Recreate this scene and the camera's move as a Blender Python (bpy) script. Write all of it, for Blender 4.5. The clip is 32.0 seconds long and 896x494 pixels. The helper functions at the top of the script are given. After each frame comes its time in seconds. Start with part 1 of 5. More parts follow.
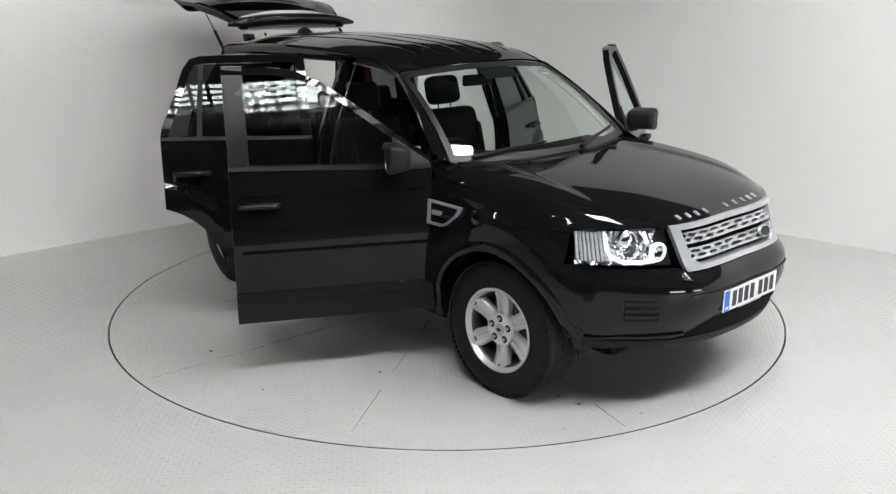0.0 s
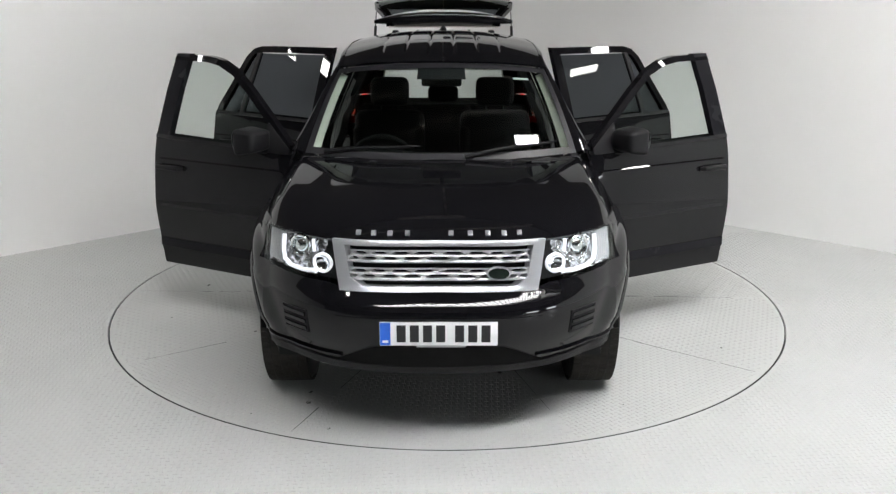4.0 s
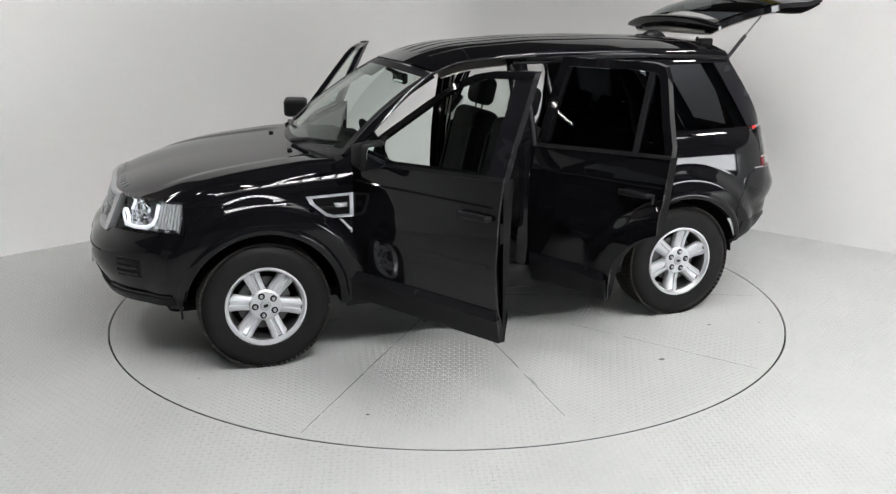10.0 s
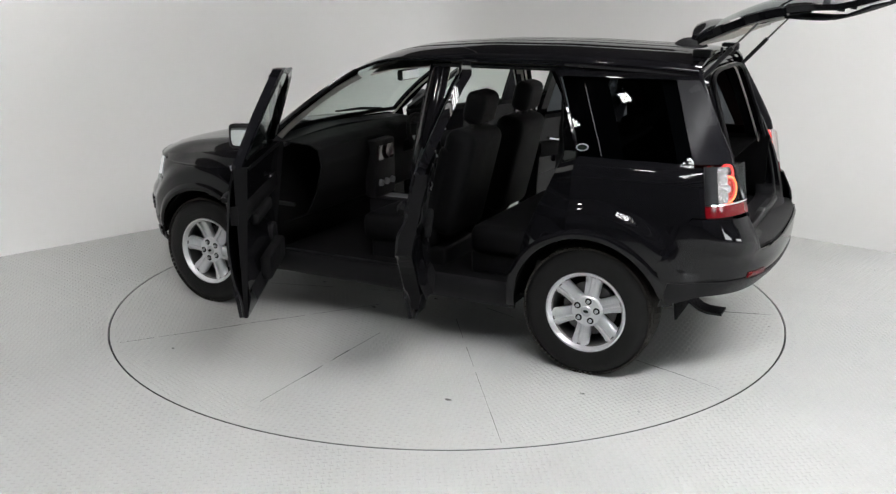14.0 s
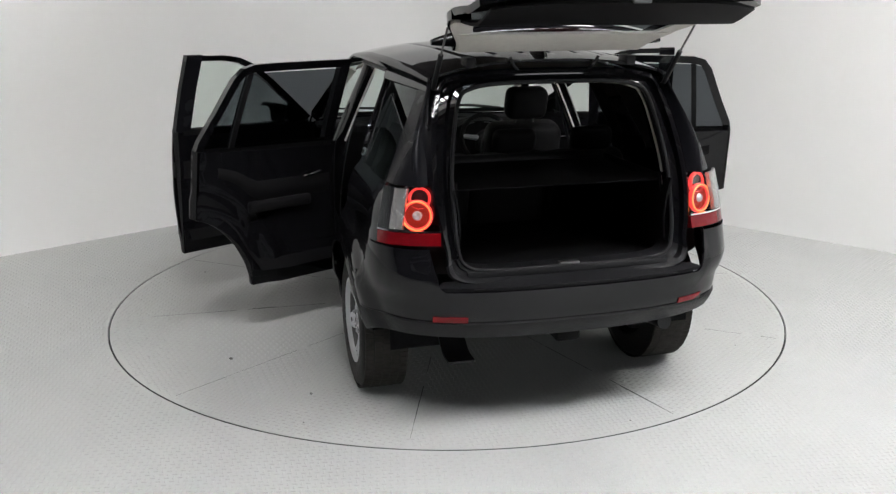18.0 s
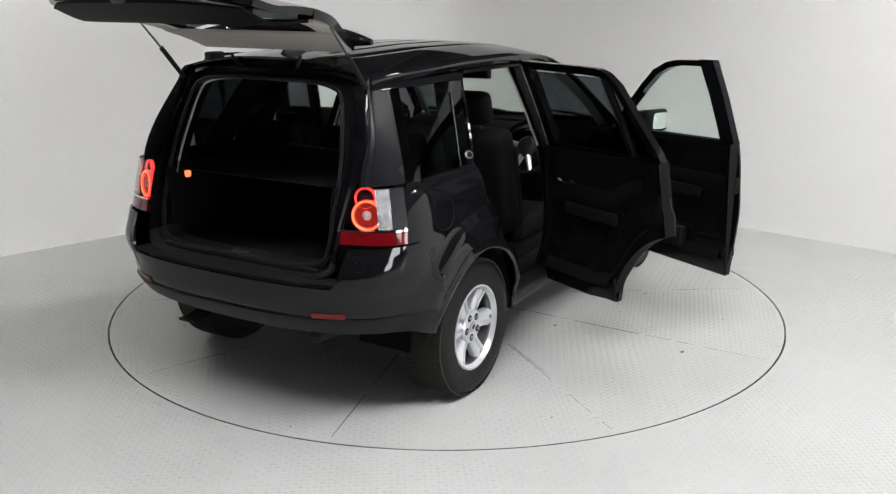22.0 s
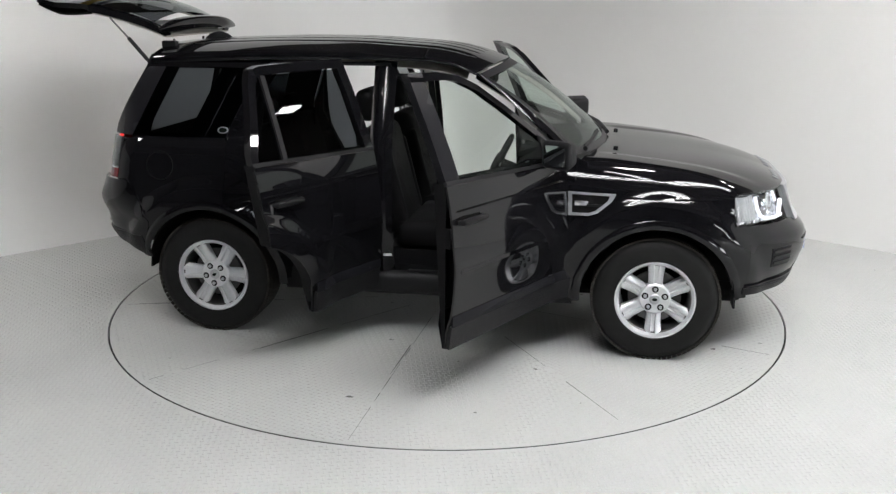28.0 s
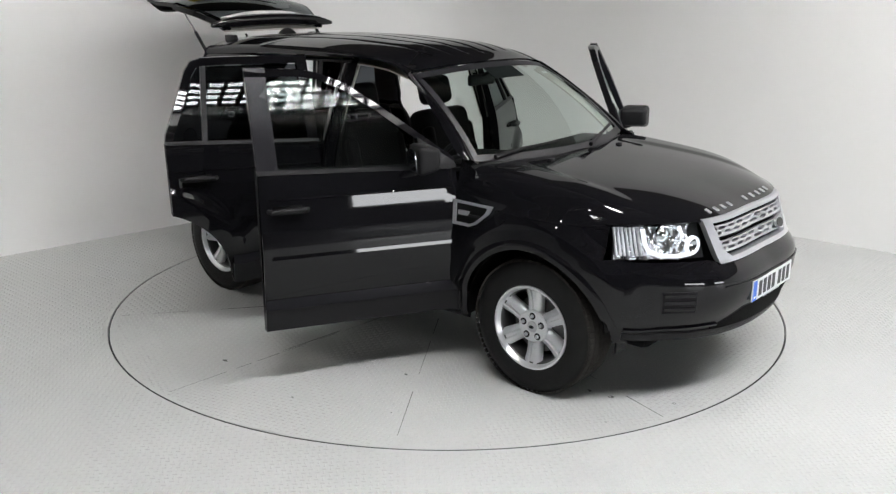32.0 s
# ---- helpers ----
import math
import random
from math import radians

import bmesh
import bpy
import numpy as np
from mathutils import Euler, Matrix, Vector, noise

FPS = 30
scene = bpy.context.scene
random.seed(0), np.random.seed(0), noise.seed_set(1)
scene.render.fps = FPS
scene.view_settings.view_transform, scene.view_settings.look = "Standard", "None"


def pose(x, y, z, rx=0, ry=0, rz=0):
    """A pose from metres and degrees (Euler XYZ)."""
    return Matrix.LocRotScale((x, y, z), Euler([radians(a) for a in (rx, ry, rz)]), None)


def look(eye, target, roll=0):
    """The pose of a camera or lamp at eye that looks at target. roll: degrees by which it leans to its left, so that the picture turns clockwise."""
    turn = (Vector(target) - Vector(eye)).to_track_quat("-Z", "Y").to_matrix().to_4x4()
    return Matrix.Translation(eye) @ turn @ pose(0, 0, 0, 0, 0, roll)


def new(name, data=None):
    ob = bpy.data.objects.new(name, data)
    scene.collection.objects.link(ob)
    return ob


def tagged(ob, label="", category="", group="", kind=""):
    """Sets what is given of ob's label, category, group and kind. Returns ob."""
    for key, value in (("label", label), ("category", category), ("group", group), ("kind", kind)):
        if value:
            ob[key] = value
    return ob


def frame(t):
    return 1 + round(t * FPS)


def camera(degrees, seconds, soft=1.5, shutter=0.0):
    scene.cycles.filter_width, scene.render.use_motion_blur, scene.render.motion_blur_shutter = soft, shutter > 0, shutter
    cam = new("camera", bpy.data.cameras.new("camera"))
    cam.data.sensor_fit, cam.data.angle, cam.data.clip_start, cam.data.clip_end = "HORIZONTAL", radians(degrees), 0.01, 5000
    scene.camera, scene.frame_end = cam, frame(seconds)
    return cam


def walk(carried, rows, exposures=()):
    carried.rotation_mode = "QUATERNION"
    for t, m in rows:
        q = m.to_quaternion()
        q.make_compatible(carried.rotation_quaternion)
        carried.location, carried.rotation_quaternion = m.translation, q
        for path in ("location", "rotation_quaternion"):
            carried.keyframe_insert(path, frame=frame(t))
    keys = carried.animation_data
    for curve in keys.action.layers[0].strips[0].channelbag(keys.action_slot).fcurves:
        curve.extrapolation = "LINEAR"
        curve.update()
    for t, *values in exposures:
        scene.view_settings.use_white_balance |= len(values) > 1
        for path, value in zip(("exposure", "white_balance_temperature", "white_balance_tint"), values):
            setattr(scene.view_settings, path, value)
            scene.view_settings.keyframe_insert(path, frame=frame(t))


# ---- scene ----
cam = camera(53.5, 32.0, soft=1.35)
EYE = look((0.006, -5.926, 2.012), (0.006, -5.926 + 0.96264, 2.012 - 0.27078))
walk(cam, [(0.0, EYE), (32.0, EYE)])

# ---- world, light ----
world = bpy.data.worlds.new("world")
scene.world = world
world.use_nodes = True
wn = world.node_tree.nodes
sky = wn.new("ShaderNodeTexSky")
sky.sky_type, sky.sun_disc = "NISHITA", False
sky.sun_elevation, sky.sun_rotation = radians(40), radians(150)
wn["Background"].inputs["Strength"].default_value = 0.1
world.node_tree.links.new(sky.outputs[0], wn["Background"].inputs["Color"])
scene.view_settings.exposure = 0.0
GLOW_SKY, GLOW_LAMP = 66.0, 97.0

# turn of the plate, seconds and degrees
TURN = [(0, 313.45), (0.5, 310.27), (1, 305.1), (1.5, 299.4), (2, 293.45), (3, 281.63), (4.5, 264.1), (6, 246.2), (7, 234.42),
        (8, 222.66), (9, 211.02), (10, 199.3), (11, 187.55), (12, 175.85), (13, 164.4), (14, 152.75), (15.5, 134.9), (17, 116.8),
        (18, 105.33), (19, 93.95), (20, 82.5), (21, 70.9), (22, 59.42), (23, 47.9), (24, 36.5), (25, 25.05), (26.5, 7.5),
        (28, -10.3), (29, -21.95), (30, -33.4), (30.5, -37.42), (31, -39.75), (31.4, -40.42), (32, -40.42)]
PIVOT = (-0.036, 0.034)

# ---- materials ----
def mat(name, colour, rough=0.5, metal=0.0, var=0.0, scale=8.0, bump=0.0, bscale=60.0, coat=0.0, spec=0.5, rvar=0.0, emit=0.0,
        emit_colour=None, trans=0.0, ior=1.45, alpha=1.0):
    m = bpy.data.materials.new(name)
    m.use_nodes = True
    nt = m.node_tree
    b = nt.nodes["Principled BSDF"]
    b.inputs["Base Color"].default_value = (*colour, 1)
    b.inputs["Roughness"].default_value = rough
    b.inputs["Metallic"].default_value = metal
    b.inputs["Coat Weight"].default_value = coat
    b.inputs["Coat Roughness"].default_value = 0.03
    b.inputs["Specular IOR Level"].default_value = spec
    b.inputs["Transmission Weight"].default_value = trans
    b.inputs["IOR"].default_value = ior
    if emit:
        b.inputs["Emission Color"].default_value = (*(emit_colour or colour), 1)
        b.inputs["Emission Strength"].default_value = emit
    if var or rvar or bump:
        tc = nt.nodes.new("ShaderNodeTexCoord")
        n1 = nt.nodes.new("ShaderNodeTexNoise")
        n1.inputs["Scale"].default_value, n1.inputs["Detail"].default_value = scale, 6
        nt.links.new(tc.outputs["Object"], n1.inputs["Vector"])
        if var:
            r = nt.nodes.new("ShaderNodeMapRange")
            r.inputs["From Min"].default_value, r.inputs["From Max"].default_value = 0.25, 0.75
            r.inputs["To Min"].default_value, r.inputs["To Max"].default_value = 1 - var, 1 + var
            mx = nt.nodes.new("ShaderNodeVectorMath")
            mx.operation = "SCALE"
            mx.inputs[0].default_value = colour
            nt.links.new(n1.outputs["Fac"], r.inputs["Value"])
            nt.links.new(r.outputs[0], mx.inputs["Scale"])
            nt.links.new(mx.outputs[0], b.inputs["Base Color"])
        if rvar:
            r = nt.nodes.new("ShaderNodeMapRange")
            r.inputs["To Min"].default_value, r.inputs["To Max"].default_value = max(0.02, rough - rvar), rough + rvar
            nt.links.new(n1.outputs["Fac"], r.inputs["Value"])
            nt.links.new(r.outputs[0], b.inputs["Roughness"])
        if bump:
            n2 = nt.nodes.new("ShaderNodeTexNoise")
            n2.inputs["Scale"].default_value, n2.inputs["Detail"].default_value = bscale, 4
            nt.links.new(tc.outputs["Object"], n2.inputs["Vector"])
            bp = nt.nodes.new("ShaderNodeBump")
            bp.inputs["Strength"].default_value, bp.inputs["Distance"].default_value = bump, 0.01
            nt.links.new(n2.outputs["Fac"], bp.inputs["Height"])
            nt.links.new(bp.outputs[0], b.inputs["Normal"])
    return m


def glass(name, tint, base=0.06):
    """A thin pane: a tinted see-through sheet with a mirror gloss on it."""
    m = bpy.data.materials.new(name)
    m.use_nodes = True
    nt = m.node_tree
    nt.nodes.clear()
    out = nt.nodes.new("ShaderNodeOutputMaterial")
    tr = nt.nodes.new("ShaderNodeBsdfTransparent")
    tr.inputs["Color"].default_value = (*tint, 1)
    gl = nt.nodes.new("ShaderNodeBsdfGlossy")
    gl.inputs["Roughness"].default_value = 0.01
    gl.inputs["Color"].default_value = (0.9, 0.95, 0.93, 1)
    fr = nt.nodes.new("ShaderNodeLayerWeight")
    fr.inputs["Blend"].default_value = 0.5
    pw = nt.nodes.new("ShaderNodeMath")
    pw.operation = "POWER"
    pw.inputs[1].default_value = 5.0
    nt.links.new(fr.outputs["Facing"], pw.inputs[0])
    ad = nt.nodes.new("ShaderNodeMath")
    ad.operation = "MULTIPLY_ADD"
    ad.inputs[1].default_value, ad.inputs[2].default_value = 0.92, base
    nt.links.new(pw.outputs[0], ad.inputs[0])
    mx = nt.nodes.new("ShaderNodeMixShader")
    nt.links.new(ad.outputs[0], mx.inputs[0])
    nt.links.new(tr.outputs[0], mx.inputs[1])
    nt.links.new(gl.outputs[0], mx.inputs[2])
    nt.links.new(mx.outputs[0], out.inputs[0])
    return m


M_PAINT = mat("black_paint", (0.0052, 0.0052, 0.0062), rough=0.03, spec=0.40, var=0.1, scale=3, rvar=0.012)
M_TRIM = mat("black_plastic", (0.009, 0.009, 0.010), rough=0.42, spec=0.22, bump=0.15, bscale=900, rvar=0.06)
M_FRAME = mat("matt_black_foil", (0.009, 0.009, 0.011), rough=0.26, spec=0.14, rvar=0.05)
M_RUBBER = mat("tyre_rubber", (0.0075, 0.0075, 0.0075), rough=0.55, spec=0.25, var=0.25, scale=14, bump=0.2, bscale=300)
M_TREAD = mat("dusty_tread_rubber", (0.024, 0.0225, 0.020), rough=0.75, spec=0.2, var=0.35, scale=20, bump=0.3, bscale=260)
M_ALLOY = mat("silver_alloy", (0.62, 0.63, 0.65), rough=0.30, metal=0.55, rvar=0.06)
M_CHROME = mat("chrome", (0.85, 0.86, 0.88), rough=0.08, metal=1.0, rvar=0.03)
M_SATIN = mat("satin_silver", (0.44, 0.45, 0.47), rough=0.30, metal=0.6, rvar=0.05)
M_DARK = mat("dark_void", (0.008, 0.008, 0.008), rough=0.8, spec=0.06, var=0.2)
M_STEEL = mat("dull_steel", (0.12, 0.12, 0.12), rough=0.45, metal=0.9, var=0.2)
M_SEAT = mat("black_leather", (0.006, 0.006, 0.0065), rough=0.5, spec=0.09, bump=0.3, bscale=500, rvar=0.08)
M_DASH = mat("dash_plastic", (0.0065, 0.0065, 0.007), rough=0.6, spec=0.09, bump=0.2, bscale=700, rvar=0.05)
M_CARPET = mat("black_carpet", (0.006, 0.006, 0.0065), rough=0.95, spec=0.1, bump=0.6, bscale=1200, var=0.3, scale=40)
M_LINER = mat("pale_headlining", (0.48, 0.46, 0.42), rough=0.9, var=0.05, scale=30, bump=0.1, bscale=800)
M_WHITE = mat("plate_white", (0.78, 0.79, 0.80), rough=0.35, var=0.03, scale=20)
M_BLUE = mat("plate_blue", (0.02, 0.13, 0.62), rough=0.35, var=0.04, scale=30)
M_INK = mat("plate_black", (0.012, 0.012, 0.014), rough=0.4, var=0.1)
M_RED = mat("red_lens", (0.13, 0.003, 0.006), rough=0.12, spec=0.35, coat=0.2, var=0.08, scale=40)
M_CLEAR = mat("clear_lens", (0.72, 0.73, 0.76), rough=0.18, metal=0.6, var=0.15, scale=60, bump=0.5, bscale=120)
M_SMOKE = mat("smoked_lens", (0.045, 0.010, 0.012), rough=0.06, coat=1.0, var=0.1)
M_TAILGLOW = mat("tail_ring_glow", (0.7, 0.05, 0.03), rough=0.3, emit=1.3, emit_colour=(1.0, 0.045, 0.045))
M_TAILCORE = mat("tail_core_glow", (0.9, 0.2, 0.05), rough=0.3, emit=1.9, emit_colour=(1.0, 0.20, 0.06))
M_AMBERGLOW = mat("tail_reflector_glow", (0.22, 0.012, 0.010), rough=0.15, emit=0.12, emit_colour=(1.0, 0.10, 0.05))
M_SIDEGLOW = mat("side_light_glow", (0.9, 0.92, 1.0), rough=0.3, emit=0.6, emit_colour=(0.95, 0.97, 1.0))
M_BULB = mat("boot_lamp_glow", (0.8, 0.3, 0.15), rough=0.3, emit=1.4, emit_colour=(1.0, 0.25, 0.10))
M_BOWL = mat("bright_reflector_bowl", (0.62, 0.63, 0.65), rough=0.12, metal=0.92, var=0.1, scale=30, bump=0.35, bscale=70)
M_FLUTE = mat("fluted_reflector", (0.55, 0.53, 0.53), rough=0.2, metal=0.8, var=0.2, scale=90, bump=0.5, bscale=150)
M_EMBLEM = mat("green_enamel", (0.012, 0.018, 0.015), rough=0.25, metal=0.3, var=0.1)
M_GLASS = glass("clear_glass", (0.80, 0.87, 0.83), 0.014)
M_PRIVACY = glass("privacy_glass", (0.10, 0.11, 0.12), 0.013)
M_SCREEN = glass("windscreen_glass", (0.72, 0.80, 0.76))
M_LENS = glass("lamp_cover_glass", (0.95, 0.96, 0.96), 0.025)
M_MIRROR = mat("mirror_glass", (0.8, 0.85, 0.85), rough=0.01, metal=1.0, var=0.01)
M_WALL = mat("white_wall_paint", (0.82, 0.82, 0.81), rough=0.7, var=0.02, scale=0.6, bump=0.04, bscale=60)
M_BACK = mat("dim_grey_wall", (0.10, 0.10, 0.10), rough=0.8, var=0.15, scale=0.8)
M_CEIL = mat("brown_grey_ceiling", (0.40, 0.34, 0.30), rough=0.85, var=0.2, scale=0.7)
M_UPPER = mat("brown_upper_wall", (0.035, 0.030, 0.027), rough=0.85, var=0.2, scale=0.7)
M_BEAM = mat("pale_beam_paint", (0.62, 0.61, 0.58), rough=0.6, var=0.1, scale=3)
M_CONCRETE = mat("dark_concrete", (0.055, 0.053, 0.05), rough=0.6, var=0.2, scale=0.9, rvar=0.1)
M_OPENING = mat("daylit_opening_glow", (0.9, 0.93, 1.0), rough=0.5, emit=17.0, emit_colour=(0.96, 0.98, 1.0))
M_FLOOR = mat("grey_floor_paint", (0.398, 0.405, 0.396), rough=0.34, spec=0.30, var=0.06, scale=1.3, rvar=0.08)
M_PLATE = mat("turntable_paint", (0.398, 0.405, 0.394), rough=0.34, spec=0.32, var=0.05, scale=1.1)
M_GAP = mat("dark_gap", (0.02, 0.02, 0.02), rough=0.9, var=0.3, scale=5)
M_SCUFF = mat("dark_scuff", (0.10, 0.10, 0.095), rough=0.7, var=0.4, scale=60)
M_SKYPANE = mat("daylit_pane", (0.9, 0.93, 1.0), rough=0.5, emit=GLOW_SKY, emit_colour=(0.99, 0.985, 1.0))
M_LAMPFACE = mat("lamp_face", (1, 1, 1), rough=0.5, emit=GLOW_LAMP, emit_colour=(1.0, 0.97, 0.93))


# ---- mesh helpers ----
def put(name, bm, material, parent=None, label="", smooth=True, angle=35):
    bmesh.ops.recalc_face_normals(bm, faces=bm.faces)
    me = bpy.data.meshes.new(name)
    bm.to_mesh(me)
    bm.free()
    me.materials.append(material)
    if smooth:
        me.shade_smooth()
        me.set_sharp_from_angle(angle=radians(angle))
    ob = new(name, me)
    ob.parent = parent
    if label:
        ob["label"] = label
    return ob


def part(name, bm, material, parent, label="", smooth=True, angle=35):
    return put(name, bm, material, parent, label, smooth, angle)


def thicken(bm, d, outward=False):
    """Give an open sheet the thickness d, on the side towards the middle of the car."""
    bm.normal_update()
    vs, fs = list(bm.verts), list(bm.faces)
    out = sum(v.normal.dot(v.co - Vector((v.co.x * 0.6, 0, 0.9))) for v in vs)
    d = abs(d) * (-1 if out > 0 else 1) * (-1 if outward else 1)
    rim = [e for e in bm.edges if len(e.link_faces) == 1]
    twin = {v: bm.verts.new(v.co + v.normal * d) for v in vs}
    for f in fs:
        bm.faces.new([twin[v] for v in reversed(f.verts)])
    for e in rim:
        a, b = e.verts
        bm.faces.new((a, b, twin[b], twin[a]))


def thicken_along(bm, d):
    """Give an open sheet the thickness d, one vector for all of it."""
    vs, fs = list(bm.verts), list(bm.faces)
    rim = [e for e in bm.edges if len(e.link_faces) == 1]
    twin = {v: bm.verts.new(v.co + Vector(d)) for v in vs}
    for f in fs:
        bm.faces.new([twin[v] for v in reversed(f.verts)])
    for e in rim:
        a, b = e.verts
        bm.faces.new((a, b, twin[b], twin[a]))
    return bm


def sheet(fn, us, vs, thick=0.0, bm=None, outward=False):
    """A grid of fn(u, v), with its thickness if given."""
    bm = bm or bmesh.new()
    vv = [[bm.verts.new(fn(u, v)) for v in vs] for u in us]
    fs = []
    for i in range(len(us) - 1):
        for j in range(len(vs) - 1):
            fs.append(bm.faces.new((vv[i][j], vv[i + 1][j], vv[i + 1][j + 1], vv[i][j + 1])))
    bmesh.ops.recalc_face_normals(bm, faces=fs)
    if thick:
        thicken(bm, thick, outward)
    return bm


def lin(a, b, n):
    return [a + (b - a) * i / (n - 1) for i in range(n)]


def box(x0, x1, y0, y1, z0, z1, bevel=0.0, bm=None, seg=2):
    bm = bm or bmesh.new()
    r = bmesh.ops.create_cube(bm, size=1)
    for v in r["verts"]:
        v.co = Vector(((x0 + x1) / 2 + v.co.x * abs(x1 - x0), (y0 + y1) / 2 + v.co.y * abs(y1 - y0), (z0 + z1) / 2 + v.co.z * abs(z1 - z0)))
    if bevel:
        bmesh.ops.bevel(bm, geom=list({e for v in r["verts"] for e in v.link_edges}), offset=bevel, segments=seg, affect="EDGES", profile=0.5)
    return bm


def tube(pts, r, n=10, bm=None, closed=False):
    bm = bm or bmesh.new()
    pts = [Vector(p) for p in pts]
    rings = []
    for i, p in enumerate(pts):
        a = pts[i - 1] if (i or closed) else pts[i]
        b = pts[(i + 1) % len(pts)] if (i < len(pts) - 1 or closed) else pts[i]
        d = (b - a).normalized()
        s = d.cross(Vector((0.13, 0.21, 1))).normalized()
        t = s.cross(d)
        rad = r[i] if isinstance(r, (list, tuple)) else r
        rings.append([bm.verts.new(p + (s * math.cos(k * math.tau / n) + t * math.sin(k * math.tau / n)) * rad) for k in range(n)])
    for i in range(len(rings) - (0 if closed else 1)):
        for k in range(n):
            q, w = rings[i], rings[(i + 1) % len(rings)]
            bm.faces.new((q[k], q[(k + 1) % n], w[(k + 1) % n], w[k]))
    if not closed:
        bm.faces.new(rings[0])
        bm.faces.new(list(reversed(rings[-1])))
    return bm


def lathe(profile, n=48, axis="y", at=(0, 0, 0), sgn=1, bm=None, closed=True):
    """profile: (radius, along the axis), turned round it."""
    bm = bm or bmesh.new()
    rings = []
    for r, h in profile:
        ring = []
        for k in range(n):
            a = k * math.tau / n
            c, s = r * math.cos(a), r * math.sin(a)
            p = (c, h * sgn, s) if axis == "y" else ((h * sgn, c, s) if axis == "x" else (c, s, h * sgn))
            ring.append(bm.verts.new(Vector(at) + Vector(p)))
        rings.append(ring)
    m = len(rings)
    for i in range(m if closed else m - 1):
        a, b = rings[i], rings[(i + 1) % m]
        for k in range(n):
            bm.faces.new((a[k], a[(k + 1) % n], b[(k + 1) % n], b[k]))
    return bm


def prism(pts, d, fn, bm=None):
    """A flat outline (u, v) with depth d; fn(u, v, w) gives the place."""
    bm = bm or bmesh.new()
    a = [bm.verts.new(fn(u, v, 0)) for u, v in pts]
    b = [bm.verts.new(fn(u, v, d)) for u, v in pts]
    bm.faces.new(a)
    bm.faces.new(list(reversed(b)))
    for i in range(len(pts)):
        j = (i + 1) % len(pts)
        bm.faces.new((a[i], a[j], b[j], b[i]))
    return bm


def curve(x, table):
    """Straight lines through a table of (x, value), rounded a little."""
    if x <= table[0][0]:
        return table[0][1]
    for (a, p), (b, q) in zip(table, table[1:]):
        if x <= b:
            return p + (q - p) * (x - a) / (b - a)
    return table[-1][1]


def smooth_curve(x, table, w=0.06):
    return sum(curve(x + k * w, table) for k in (-1, -0.5, 0, 0.5, 1)) / 5


# ---- the room ----
CORNER = Vector((-0.05, 4.22, 0))
DL, DR = Vector((-0.733, -0.680, 0)), Vector((0.757, -0.654, 0))
SIDE, HIGH, RTAB = 19.0, 7.2, 2.234


LOW = 3.1      # top of the white studio walls


def wall_between(name, a, b, inward, material, label, z0=-0.02, z1=HIGH):
    """An upright slab 0.25 m thick behind the line a-b."""
    a, b = Vector(a), Vector(b)
    out = -inward * 0.25
    bm = bmesh.new()
    prism([(0, z0), (1, z0), (1, z1), (0, z1)], 1.0, lambda u, v, w: a + (b - a) * u + Vector((0, 0, v)) + out * w, bm)
    return tagged(put(name, bm, material, smooth=False), label, "wall", kind="structure")


LEFT_END, RIGHT_END = CORNER + DL * SIDE, CORNER + DR * SIDE
FAR = CORNER + (DL + DR) * SIDE
NL, NR = Vector((0.680, -0.733, 0)), Vector((-0.654, -0.757, 0))
BEND = 0.55
wall_between("wall_west", CORNER + DL * BEND, LEFT_END, NL, M_WALL, "smooth white painted studio wall", z1=LOW)
wall_between("wall_east", CORNER + DR * BEND, RIGHT_END, NR, M_WALL, "smooth white painted studio wall", z1=LOW)
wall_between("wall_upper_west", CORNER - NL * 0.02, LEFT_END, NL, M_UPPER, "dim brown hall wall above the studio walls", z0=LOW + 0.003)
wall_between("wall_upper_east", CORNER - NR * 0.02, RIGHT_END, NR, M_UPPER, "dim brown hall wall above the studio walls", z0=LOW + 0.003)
wall_between("wall_south", LEFT_END, FAR, -NR, M_BACK, "dim grey workshop wall behind the studio")
wall_between("wall_southeast", FAR, RIGHT_END, -NL, M_BACK, "dim grey workshop wall behind the studio")

def bend(u, v):
    p0, p1, p2 = CORNER + DL * BEND, CORNER, CORNER + DR * BEND
    p = p0 * (1 - u) ** 2 + p1 * 2 * u * (1 - u) + p2 * u ** 2
    return (p.x, p.y, v)


tagged(put("wall_corner", sheet(bend, lin(0, 1, 17), [-0.02, LOW], 0.25, outward=True), M_WALL), "rounded white corner between the studio walls", "wall", kind="structure")

# floor with a round hole for the turntable
bm = bmesh.new()
N = 160
outer = [FAR, RIGHT_END, CORNER, LEFT_END]


def square_edge(a):
    d = Vector((math.cos(a), math.sin(a), 0))
    best = 1e9
    for i in range(4):
        p, q = outer[i], outer[(i + 1) % 4]
        e = q - p
        den = d.x * e.y - d.y * e.x
        if abs(den) < 1e-9:
            continue
        s = (p.x * e.y - p.y * e.x) / den
        k = (p.x * d.y - p.y * d.x) / den
        if s > 0 and -1e-6 <= k <= 1 + 1e-6:
            best = min(best, s)
    return d * (best + 0.1)


